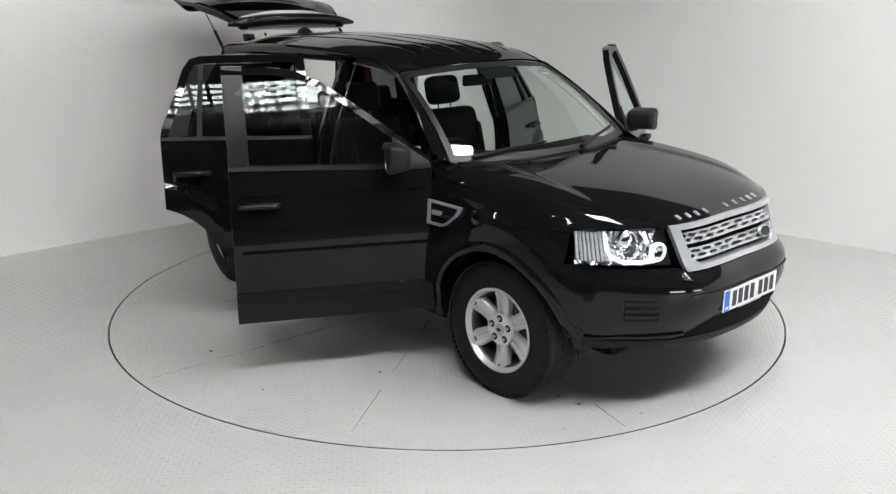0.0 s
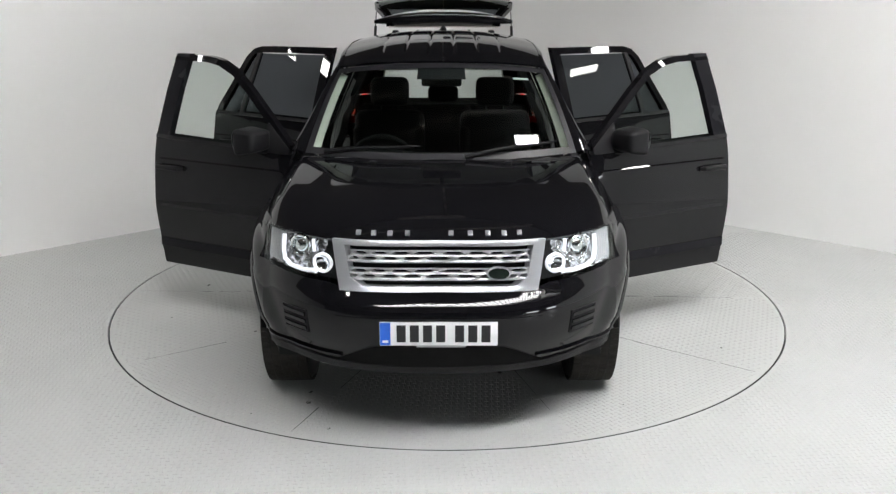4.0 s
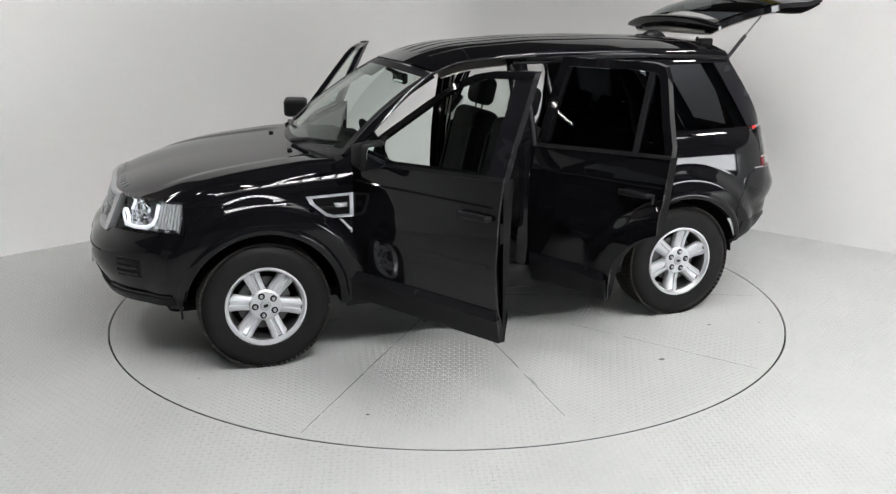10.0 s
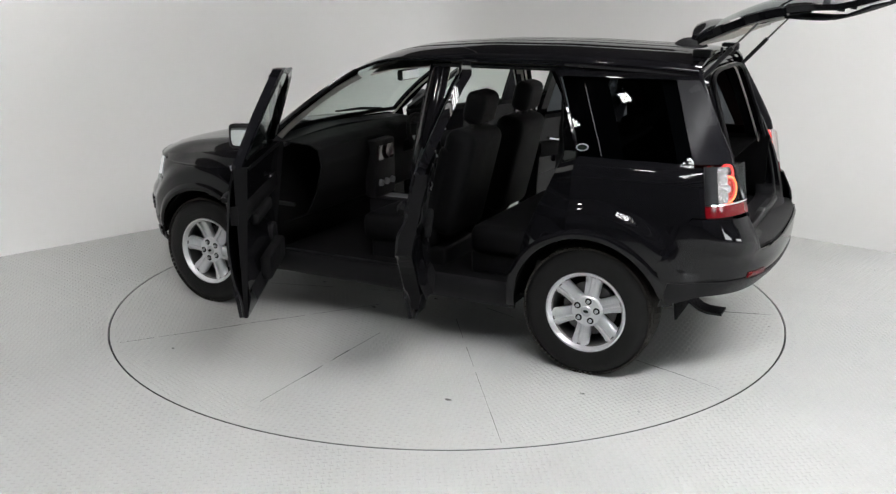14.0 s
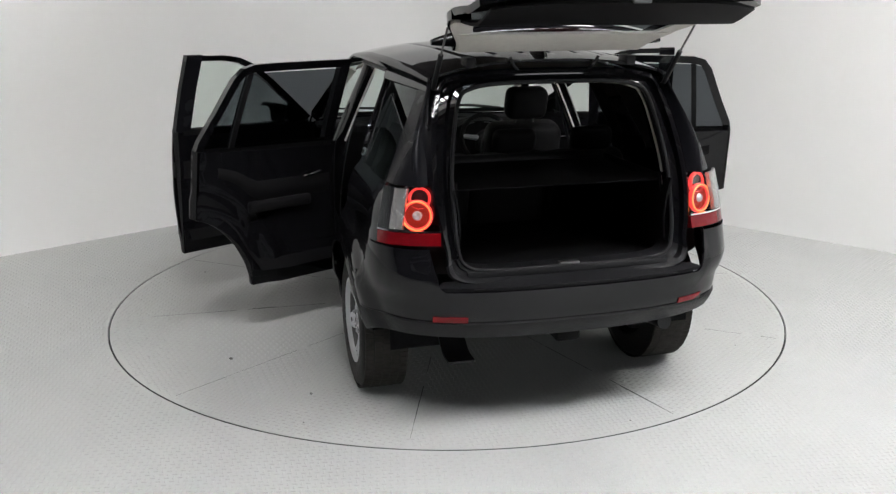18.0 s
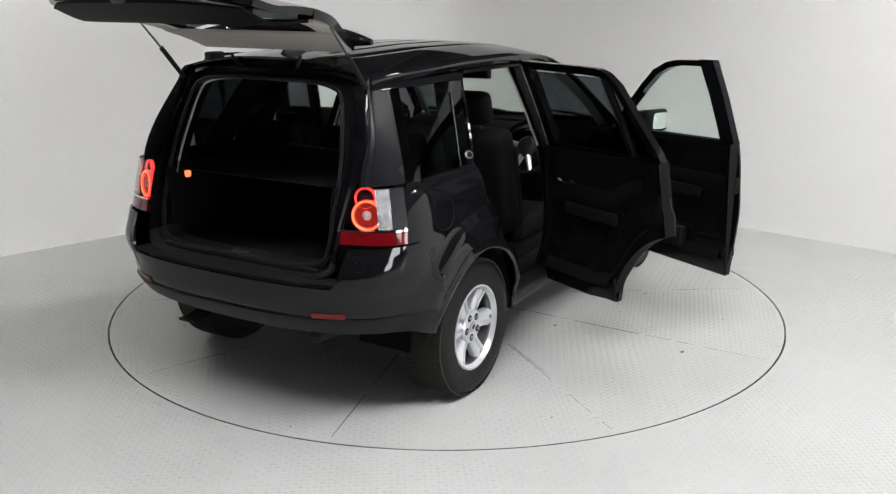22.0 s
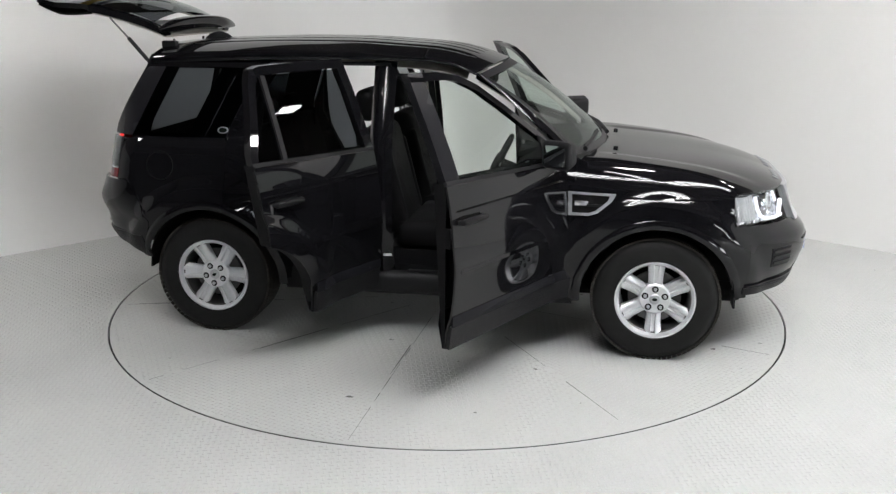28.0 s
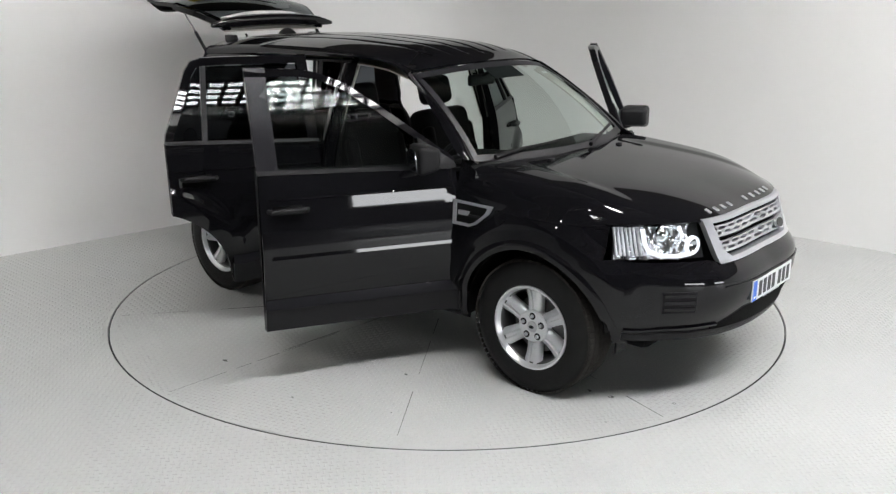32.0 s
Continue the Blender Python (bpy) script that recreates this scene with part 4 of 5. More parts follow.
def frame_bar(pts, s, w, d, name, parent, m, label=""):
    """A flat bar of width w along points (x, z) in the window plane, inside of the line."""
    n = len(pts)
    bm = bmesh.new()
    rows = []
    for i, (x, z) in enumerate(pts):
        a = Vector(pts[max(i - 1, 0)])
        b = Vector(pts[min(i + 1, n - 1)])
        t = (b - a).normalized()
        nrm = Vector((-t.y, t.x))
        p1 = Vector((x, z)) + nrm * w
        def P(q, dy):
            return (q[0], s * (side(q[0], min(q[1], 1.65)) + dy), q[1])
        rows.append([bm.verts.new(P((x, z), 0.002)), bm.verts.new(P(p1, 0.002)), bm.verts.new(P(p1, -d)), bm.verts.new(P((x, z), -d))])
    for i in range(n - 1):
        for k in range(4):
            bm.faces.new((rows[i][k], rows[i][(k + 1) % 4], rows[i + 1][(k + 1) % 4], rows[i + 1][k]))
    bm.faces.new(rows[0])
    bm.faces.new(list(reversed(rows[-1])))
    return part(name, bm, m, parent, label)


def bowed(z, foot, lean, bow, zc):
    """Half width of a pane that leans in by the given degrees at zc and bows by so many degrees a metre."""
    h, c = z - 1.15, radians(bow)
    return foot - math.tan(radians(lean)) * h - c * (0.5 * h * h - (zc - 1.15) * h)


def front_pane(x, z):
    return bowed(z, 0.868, 27.1, 16.0, 1.42)


def front_pane_left(x, z):
    return bowed(z, 0.868, 28.3, 16.0, 1.42)


def rear_pane(x, z):
    return bowed(z, 0.868, 25.4, 18.0, 1.42)


def door_handle(s, x, z, parent):
    y = side(x, z)
    # dark sheet laid on the skin for the shade in the handle's hollow
    part("handle_recess_shade", sheet(lambda u, v: (x - 0.075 + 0.15 * u, s * (y + 0.0015), z - 0.028 + 0.05 * v), lin(0, 1, 3), lin(0, 1, 3), 0.002), M_DARK, parent)
    part("outer_handle", tube([(x - 0.10, s * (y + 0.004), z), (x - 0.085, s * (y + 0.03), z), (x, s * (y + 0.036), z + 0.003), (x + 0.085, s * (y + 0.03), z), (x + 0.10, s * (y + 0.004), z)], [0.012, 0.016, 0.018, 0.016, 0.012], 10), M_TRIM, parent, "black door handle")


def ledge(xs, s):
    """The sloping upper face of the door cladding."""
    return sheet(lambda x, v: (x, s * (side(x, 0.465 + 0.055 * v) + 0.003 + 0.024 * (1 - v)), 0.465 + 0.055 * v), xs, lin(0, 1, 4), 0.01)


def frame_top(x):
    """Upper edge of the door's own frame, which laps over the body."""
    return door_top(x) + 0.016 * min(1, max(0, (0.35 - x) / 0.3))


def front_door(s):
    xs = lin(DOOR_X0, DOOR_X1, 25)
    lo = lambda x: 0.345
    d = part("front_door", strip(xs, lo, belt, 22, s), M_PAINT, car, "gloss black front door, swung wide open")
    part("lower_cladding", strip(lin(DOOR_X0 + 0.002, DOOR_X1 - 0.002, 15), lambda x: 0.345, lambda x: 0.463, 4, s, 0.022, 0.02), M_TRIM, d, "satin black lower cladding")
    part("cladding_step", ledge(lin(DOOR_X0 + 0.002, DOOR_X1 - 0.002, 15), s), M_FRAME, d, "satin grey cladding edge")
    crease("waist_crease", xs[1:-1], s, 0.735, 0.018, 0.003, d)
    crease("shoulder_crease", xs[1:-1], s, 1.035, 0.007, 0.005, d)
    part("belt_strip", strip(xs, lambda x: belt(x) - 0.006, lambda x: belt(x) + 0.014, 3, s, 0.006, 0.02), M_TRIM, d)
    ins = lin(DOOR_X0 + 0.035, DOOR_X1 - 0.03, 13)
    part("inner_panel", inner_panel(ins, lambda x: 0.44, lambda x: belt(x) + 0.01, s, 0.085), M_DASH, d, "black moulded inner door panel")
    b = belt(DOOR_X0)
    pts = [(DOOR_X0, b), (DOOR_X0, 0.345), (DOOR_X1, 0.345), (DOOR_X1, belt(DOOR_X1)), ]
    part("door_edge", edge_band(pts, s, 0.082), M_DASH, d, smooth=False)
    part("inner_skin", strip(lin(DOOR_X0 + 0.003, DOOR_X1 - 0.003, 12), lambda x: 0.347, lambda x: belt(x) - 0.003, 8, s, 0.0, 0.004, door_inside), M_PAINT, d)
    # window frame
    top = [(x, frame_top(x)) for x in [0.795, 0.72, 0.60, 0.50, 0.40, 0.32, 0.25, 0.18, 0.12, 0.06, 0.0, -0.10, DOOR_X0]]
    frame_bar(top, s, 0.035, 0.045, "window_frame", d, M_PAINT)
    up = [(DOOR_X0, 1.666), (DOOR_X0 - 0.002, 1.45), (DOOR_X0, 1.3), (DOOR_X0, b - 0.01)]
    frame_bar(up, s, 0.105, 0.045, "window_post", d, M_FRAME, "wide satin black window post")
    gx = lin(DOOR_X0 + 0.09, 0.76, 40)
    part("window_glass", strip(gx, lambda x: belt(x) - 0.004, lambda x: max(frame_top(x) - 0.03, belt(x)), 26, s, -0.012, 0.0, front_pane_left if s > 0 else front_pane), M_GLASS, d, "clear door window, closed")
    # mirror sail and mirror
    sail = [(0.79, belt(0.79)), (0.60, belt(0.60)), (0.60, 1.30), (0.785, 1.17)]
    part("mirror_sail", prism(sail, 0.014, lambda u, v, w: (u, s * (side(u, v) - 0.006 + w), v)), M_TRIM, d, smooth=False)
    y0 = side(0.59, 1.17) - 0.03
    mir = part("door_mirror", box(0.525, 0.655, s * (y0 + 0.045), s * (y0 + 0.225), 1.130, 1.290, 0.03, seg=4), M_TRIM, d, "black door mirror housing")
    for v in mir.data.vertices:      # taper towards the front
        k = (v.co.x - 0.525) / 0.13
        v.co.z = 1.21 + (v.co.z - 1.21) * (1 - 0.28 * k)
        v.co.y += s * -0.03 * k
    part("mirror_arm", tube([(0.63, s * (y0 + 0.02), 1.15), (0.61, s * (y0 + 0.05), 1.155), (0.595, s * (y0 + 0.09), 1.17)], [0.028, 0.03, 0.034], 10), M_TRIM, d)
    def convex(u, v):
        """Mirror glass, slightly domed and tipped towards the ground."""
        dome = 0.004 * (1 - (u * u + v * v) / 2)
        k = 1 - 0.10 * (u * v) ** 2
        return (0.5165 - dome - 0.005 * v, s * (y0 + 0.135 + 0.066 * u * k), 1.21 + 0.056 * v * k)
    part("mirror_face", sheet(convex, lin(-1, 1, 13), lin(-1, 1, 11), 0.002), M_MIRROR, d, "convex mirror glass")
    door_handle(s, -0.12, 0.985, d)
    # inside: armrest, pull, latch, speaker, pocket
    yi = lambda z: s * (side(0.3, z) - 0.085)
    part("armrest", box(-0.03, 0.42, yi(0.8), yi(0.8) - s * 0.045, 0.80, 0.87, 0.02, seg=3), M_DASH, d, "padded armrest")
    part("inner_handle", tube([(0.46, yi(0.95) - s * 0.01, 0.975), (0.52, yi(0.95) - s * 0.022, 0.985), (0.58, yi(0.95) - s * 0.012, 0.975)], 0.009, 8), M_CHROME, d, "bright inner handle")
    part("speaker", lathe([(0.001, -0.004), (0.075, -0.004), (0.085, 0.0), (0.085, 0.02), (0.001, 0.02)], 28, "y", (0.60, yi(0.57) - s * 0.004, 0.58), s), M_TRIM, d)
    part("door_pocket", box(0.05, 0.55, yi(0.5) + s * 0.005, yi(0.5) - s * 0.06, 0.46, 0.60, 0.02), M_DASH, d)
    part("latch", box(DOOR_X0 - 0.004, DOOR_X0 + 0.006, s * (side(0, .9) - 0.06), s * (side(0, .9) - 0.02), 0.86, 0.96, 0.002), M_DASH, d)
    hinge_open(d, DOOR_X1, s * 0.868, s, OPEN)
    return d


def rear_arch(x):
    return arch(x, -AX, 0.455, 0.345) if x < -0.876 else 0.345


def rd_front_top(x):
    return curve(x, [(-1.20, 1.24), (-1.13, 1.40), (-1.035, 1.58), (-0.99, 1.635), (-0.93, 1.650), (-0.2, 1.650)])


def rear_door(s):
    xs = [RD_X0, -1.19, -1.17, -1.14, -1.10, -1.05, -1.0, -0.96, -0.935, -0.91, -0.89, -0.877, -0.872] + lin(-0.80, RD_X1, 10)
    d = part("rear_door", strip(xs, rear_arch, belt, 20, s), M_PAINT, car, "gloss black rear door, swung wide open")
    low = lambda x: rear_arch(x)
    part("lower_cladding", strip(lin(-0.868, RD_X1 - 0.003, 10), lambda x: 0.345, lambda x: 0.463, 4, s, 0.022, 0.02), M_TRIM, d, "satin black lower cladding")
    part("cladding_step", ledge(lin(-0.868, RD_X1 - 0.003, 10), s), M_FRAME, d)
    crease("waist_crease", lin(-0.86, RD_X1 - 0.005, 14), s, 0.735, 0.018, 0.003, d)
    crease("shoulder_crease", lin(-1.18, RD_X1 - 0.005, 14), s, 1.035, 0.007, 0.005, d)
    part("belt_strip", strip(lin(RD_X0, RD_X1, 14), lambda x: belt(x) - 0.006, lambda x: belt(x) + 0.014, 3, s, 0.006, 0.02), M_TRIM, d)
    part("inner_panel", inner_panel(lin(-1.08, RD_X1 - 0.03, 13), lambda x: max(0.44, rear_arch(x) + 0.07), lambda x: belt(x) + 0.01, s, 0.085), M_DASH, d, "black moulded inner door panel")
    pts = [(RD_X1, belt(RD_X1)), (RD_X1, 0.345)] + [(x, rear_arch(x)) for x in reversed(xs) if x < -0.873] + [(RD_X0, belt(RD_X0))]
    part("door_edge", edge_band(pts, s, 0.082), M_DASH, d, smooth=False)
    part("inner_skin", strip(xs[1:], lambda x: rear_arch(x) + 0.002, lambda x: belt(x) - 0.003, 8, s, 0.0, 0.004, door_inside), M_PAINT, d)
    top = [(RD_X1, 1.666), (-0.5, 1.668), (-0.80, 1.668), (-0.93, 1.664), (-0.995, 1.646), (-1.04, 1.59), (-1.12, 1.40), (-1.19, 1.25), (-1.20, belt(-1.2))]
    frame_bar(top[::-1], s, -0.045, 0.045, "window_frame", d, M_PAINT)
    frame_bar([(RD_X1, belt(RD_X1) - 0.01), (RD_X1, 1.3), (RD_X1 + 0.002, 1.5), (RD_X1, 1.668)], s, 0.065, 0.045, "window_post", d, M_PAINT)
    gx = [-1.16, -1.14, -1.10, -1.05, -1.0, -0.97] + lin(-0.93, -0.36, 10)
    part("window_glass", strip(gx, lambda x: belt(x) - 0.004, lambda x: min(rd_front_top(x) - 0.035, 1.615), 26, s, -0.012, 0.0, rear_pane), M_PRIVACY, d, "dark tinted door window, closed")
    frame_bar([(-0.945, 1.62), (-0.97, 1.40), (-0.99, belt(-0.99))], s, 0.03, 0.03, "glass_divider", d, M_TRIM)
    door_handle(s, -1.03, 0.995, d)
    yi = lambda z: s * (side(-0.6, z) - 0.085)
    part("armrest", box(-0.90, -0.48, yi(0.8), yi(0.8) - s * 0.045, 0.80, 0.87, 0.02, seg=3), M_DASH, d, "padded armrest")
    part("inner_handle", tube([(-0.52, yi(0.95) - s * 0.01, 0.975), (-0.46, yi(0.95) - s * 0.022, 0.985), (-0.40, yi(0.95) - s * 0.012, 0.995)], 0.009, 8), M_CHROME, d, "bright inner handle")
    part("latch", box(-1.145, -1.13, s * (side(-1.1, .9) - 0.06), s * (side(-1.1, .9) - 0.02), 0.92, 1.0, 0.002), M_STEEL, d)
    hinge_open(d, RD_X1, s * 0.868, s, OPEN_REAR)
    return d


for s, _ in SIDES:
    front_door(s)
    rear_door(s)


# ---- car: rear body ----
def quarter_front(z):
    """Front edge of the rear side panel at height z."""
    return curve(z, [(0.9, -1.215), (1.2, -1.215), (1.25, -1.205), (1.40, -1.135), (1.58, -1.05), (1.64, -1.0)])


def d_rear(z):
    """Rear edge of the D-pillar's side."""
    return curve(z, [(0.75, -1.99), (1.17, -1.99), (1.25, -1.975), (1.62, -1.79), (1.70, -1.765)])


def quarter(s):
    xs = lin(-1.215, -1.70, 26) + [-1.72, -1.74, -1.76, -1.775, -1.80, -1.83, -1.86, -1.89, -1.915, -1.935]
    lo = lambda x: arch(x, -AX, 0.44, 0.66) if x > -1.765 else 0.70 + 0.246 * min(1, (-1.765 - x) / 0.08)
    part("rear_wing", strip(xs, lo, lambda x: 1.185, 48, s), M_PAINT, car)
    # door shut face in the opening
    def f(z, v):
        x = quarter_front(z) if z > 0.86 else (-AX + math.sqrt(max(0.475 ** 2 - (z - WZ) ** 2, 0.01)) if z > WZ else -0.86)
        xi = curve(z, [(0.36, -0.80), (0.5, -0.87), (0.78, -0.96), (1.18, -1.12), (1.46, -1.07), (1.645, -0.94)])
        return (x + (max(xi, x) - x) * v, s * (side(x, min(z, 1.63)) - 0.01 - 0.085 * v), z)
    part("door_jamb", sheet(f, lin(0.36, 1.64, 26), lin(0, 1, 3), 0.012), M_PAINT, car)
    # padded trim between the shut face and the rear bench
    def trim(z, v):
        p = f(z, 1.0)
        xi = curve(z, [(0.70, -0.97), (1.05, -1.07), (1.38, -1.05), (1.50, -1.03), (1.61, -1.00)])
        x = p[0] + (max(xi, p[0] + 0.01) - p[0]) * v
        return (x, p[1] - s * (0.05 * v + 0.015 * math.sin(math.pi * v)), z)
    part("pillar_trim", sheet(trim, lin(0.70, 1.62, 16), lin(0, 1, 7), 0.012), M_DASH, car, "black inner rear pillar trim")

    def g(u, z):
        a, m, b = quarter_front(z) - 0.012, curve(z, [(1.2, -1.835), (1.65, -1.655)]), d_rear(z)
        x = a + (m - a) * u / 0.8 if u < 0.8 else m + (b - m) * (u - 0.8) / 0.2
        return (x, s * (side(x, z) - 0.002), z)
    us = lin(0, 0.78, 10)
    def pane(u, z):
        p, q = g(0.0, z)[0], g(0.8, z)[0]
        x = p + (q - p) * u
        foot = side(-1.22, 1.2) + (side(-1.83, 1.2) - side(-1.22, 1.2)) * (-1.22 - x) / 0.61 + 0.030 * 4 * u * (1 - u) * 0.3
        lean = (27.3 if s > 0 else 25.0) + (-1.3 - x) * 2.8
        return (x, s * (bowed(z, foot, lean, 9.0, 1.42) + math.tan(radians(lean)) * 0.05 - 0.006), z)
    part("quarter_glass", sheet(pane, lin(0.0, 1, 25), lin(1.20, 1.60, 25)), M_PRIVACY, car, "dark tinted rear side window")
    part("quarter_backing", sheet(lambda u, z: (lambda p: (p[0], p[1] - s * 0.012, p[2]))(pane(u, z)), lin(0.0, 0.40, 4), lin(1.20, 1.60, 5), 0.003), M_INK, car)
    part("quarter_backing", sheet(lambda u, z: (lambda p: (p[0], p[1] - s * 0.012, p[2]))(pane(u, z)), [0.86, 1.0], lin(1.20, 1.60, 5), 0.003), M_INK, car)
    part("quarter_rail", sheet(lambda u, z: g(u, z), lin(0, 0.8, 9) + [0.85, 0.9, 1.0], lin(1.60, 1.645, 3), 0.012), M_PAINT, car)
    part("quarter_sill", sheet(lambda u, z: g(u, z), lin(0, 0.8, 9), lin(1.183, 1.20, 3), 0.016), M_PAINT, car)
    part("rear_pillar", sheet(lambda u, z: g(0.80 + 0.2 * u, z), lin(0, 1, 6), lin(1.202, 1.60, 9), 0.02), M_FRAME, car, "satin black rear pillar")
    # slanted moulding across the glass
    pts = [(lambda x, z: (x, s * (side(x, z) + 0.001), z))(-1.10 - 0.16 * (1.56 - z) / 0.36 - 0.10, z) for z in lin(1.55, 1.205, 6)]
    part("glass_moulding", tube(pts, 0.004, 6), M_FRAME, car)
    x, z = -1.245, 1.245
    y = side(x, z)
    badge = [(0.034 * math.cos(i * math.tau / 20), 0.019 * math.sin(i * math.tau / 20)) for i in range(20)]
    part("side_badge", prism(badge, 0.004, lambda u, v, w: (x + u, s * (side(x + u, z + v) - 0.001 + w), z + v)), M_SATIN, car, "small oval side badge", smooth=False)
    part("badge_face", prism([(u * 0.8, v * 0.74) for u, v in badge], 0.001, lambda u, v, w: (x + u, s * (side(x + u, z + v) + 0.0035 + w), z + v)), M_EMBLEM, car, smooth=False)
    if s < 0:
        ring = [(-1.63 + 0.085 * math.cos(a), 1.035 + 0.085 * math.sin(a)) for a in lin(0, math.tau * 27 / 28, 28)]
        part("fuel_flap", tube([(x, s * (side(x, z) + 0.0005), z) for x, z in ring], 0.003, 6, closed=True), M_DARK, car, "round fuel flap joint")


def tail_lamp(s):
    z0, z1 = 0.946, 1.188
    phs = lin(s * 36.0, s * 73.0, 23)
    t = part("tail_lamp", wrap(rear, phs, lambda p: z0 + 0.066, lambda p: z1 + 0.01, 7, -0.10, 0.008), M_SMOKE, car, "smoked tail lamp with two lit rings")
    part("red_lens", wrap(rear, phs, lambda p: z0 + 0.002, lambda p: z0 + 0.058, 4, 0.003, 0.03), M_RED, t, "red lower lens")
    part("lens_band", wrap(rear, phs, lambda p: z0 + 0.060, lambda p: z0 + 0.066, 3, 0.004, 0.02), M_CHROME, t)
    part("side_lens", wrap(rear, lin(s * 55.0, s * 63.5, 8), lambda p: z0 + 0.070, lambda p: z1 + 0.006, 5, 0.003, 0.02), M_FLUTE, t, "fluted clear side lens")

    part("smoked_side", wrap(rear, lin(s * 63.6, s * 73.0, 8), lambda p: z0 + 0.068, lambda p: z1 + 0.008, 5, 0.002, 0.012), M_INK, t, "dark smoked side of the lens")
    part("lens_cover", wrap(rear, phs, lambda p: z0 + 0.066, lambda p: z1 + 0.01, 7, 0.004, 0.0), M_LENS, t, "clear outer lens")

    def ring(phi, z, r, m, name, prof, off=0.008, label=""):
        c = Vector(rear(phi, z, off))
        ob = part(name, lathe([(max(a * r, 0.0005), b) for a, b in prof], 32, "x"), m, t, label)
        n = Vector((-1, s * 0.42, 0.12)).normalized()
        ob.matrix_basis = Matrix.Translation(c) @ n.to_track_quat("X", "Z").to_matrix().to_4x4()
    rp = [(1.0, -0.012), (1.0, 0.004), (0.92, 0.008), (0.82, 0.004), (0.80, -0.012)]
    cp = [(0.955, 0.002), (0.95, 0.0095), (0.91, 0.0115), (0.87, 0.0095), (0.865, 0.002)]
    ring(s * 50.0, 1.070, 0.071, M_TAILGLOW, "lit_ring", rp, -0.034, "glowing red ring")
    ring(s * 50.0, 1.146, 0.050, M_TAILGLOW, "lit_ring", rp, -0.034, "glowing red ring")
    ring(s * 50.0, 1.070, 0.071, M_TAILCORE, "ring_core", cp, -0.034, "bright orange ring core")
    ring(s * 50.0, 1.070, 0.056, M_AMBERGLOW, "ring_lens", [(0, 0.0), (1, 0.002), (1, -0.012), (0, -0.014)], -0.036)
    ring(s * 50.0, 1.070, 0.022, M_CLEAR, "bulb_lens", [(0, 0.014), (0.7, 0.010), (1, 0.002), (1, -0.012), (0, -0.014)], -0.036)
    ring(s * 50.0, 1.146, 0.040, M_SMOKE, "ring_lens", [(0, 0.0), (1, 0.002), (1, -0.012), (0, -0.014)], -0.036)


OUT = [(-1.79, 0.0, 1.695), (-1.785, 0.30, 1.690), (-1.765, 0.50, 1.668), (-1.75, 0.578, 1.62), (-1.86, 0.625, 1.42), (-1.965, 0.64, 1.215), (-2.04, 0.625, 1.05), (-2.08, 0.60, 0.92), (-2.11, 0.58, 0.80), (-2.14, 0.40, 0.765), (-2.14, 0.0, 0.76)]
INN = [(-1.815, 0.0, 1.628), (-1.815, 0.25, 1.626), (-1.82, 0.40, 1.607), (-1.835, 0.468, 1.555), (-1.905, 0.515, 1.36), (-1.96, 0.535, 1.20), (-2.01, 0.535, 1.05), (-2.04, 0.53, 0.93), (-2.06, 0.50, 0.845), (-2.07, 0.38, 0.815), (-2.07, 0.0, 0.81)]


def rounded(pts, k):
    """A smooth line through pts at the place k."""
    i = min(int(k), len(pts) - 2)
    t = k - i
    p0, p1, p2, p3 = (Vector(pts[min(max(j, 0), len(pts) - 1)]) for j in (i - 1, i, i + 1, i + 2))
    return 0.5 * (2 * p1 + (p2 - p0) * t + (2 * p0 - 5 * p1 + 4 * p2 - p3) * t * t + (3 * p1 - p0 - 3 * p2 + p3) * t ** 3)


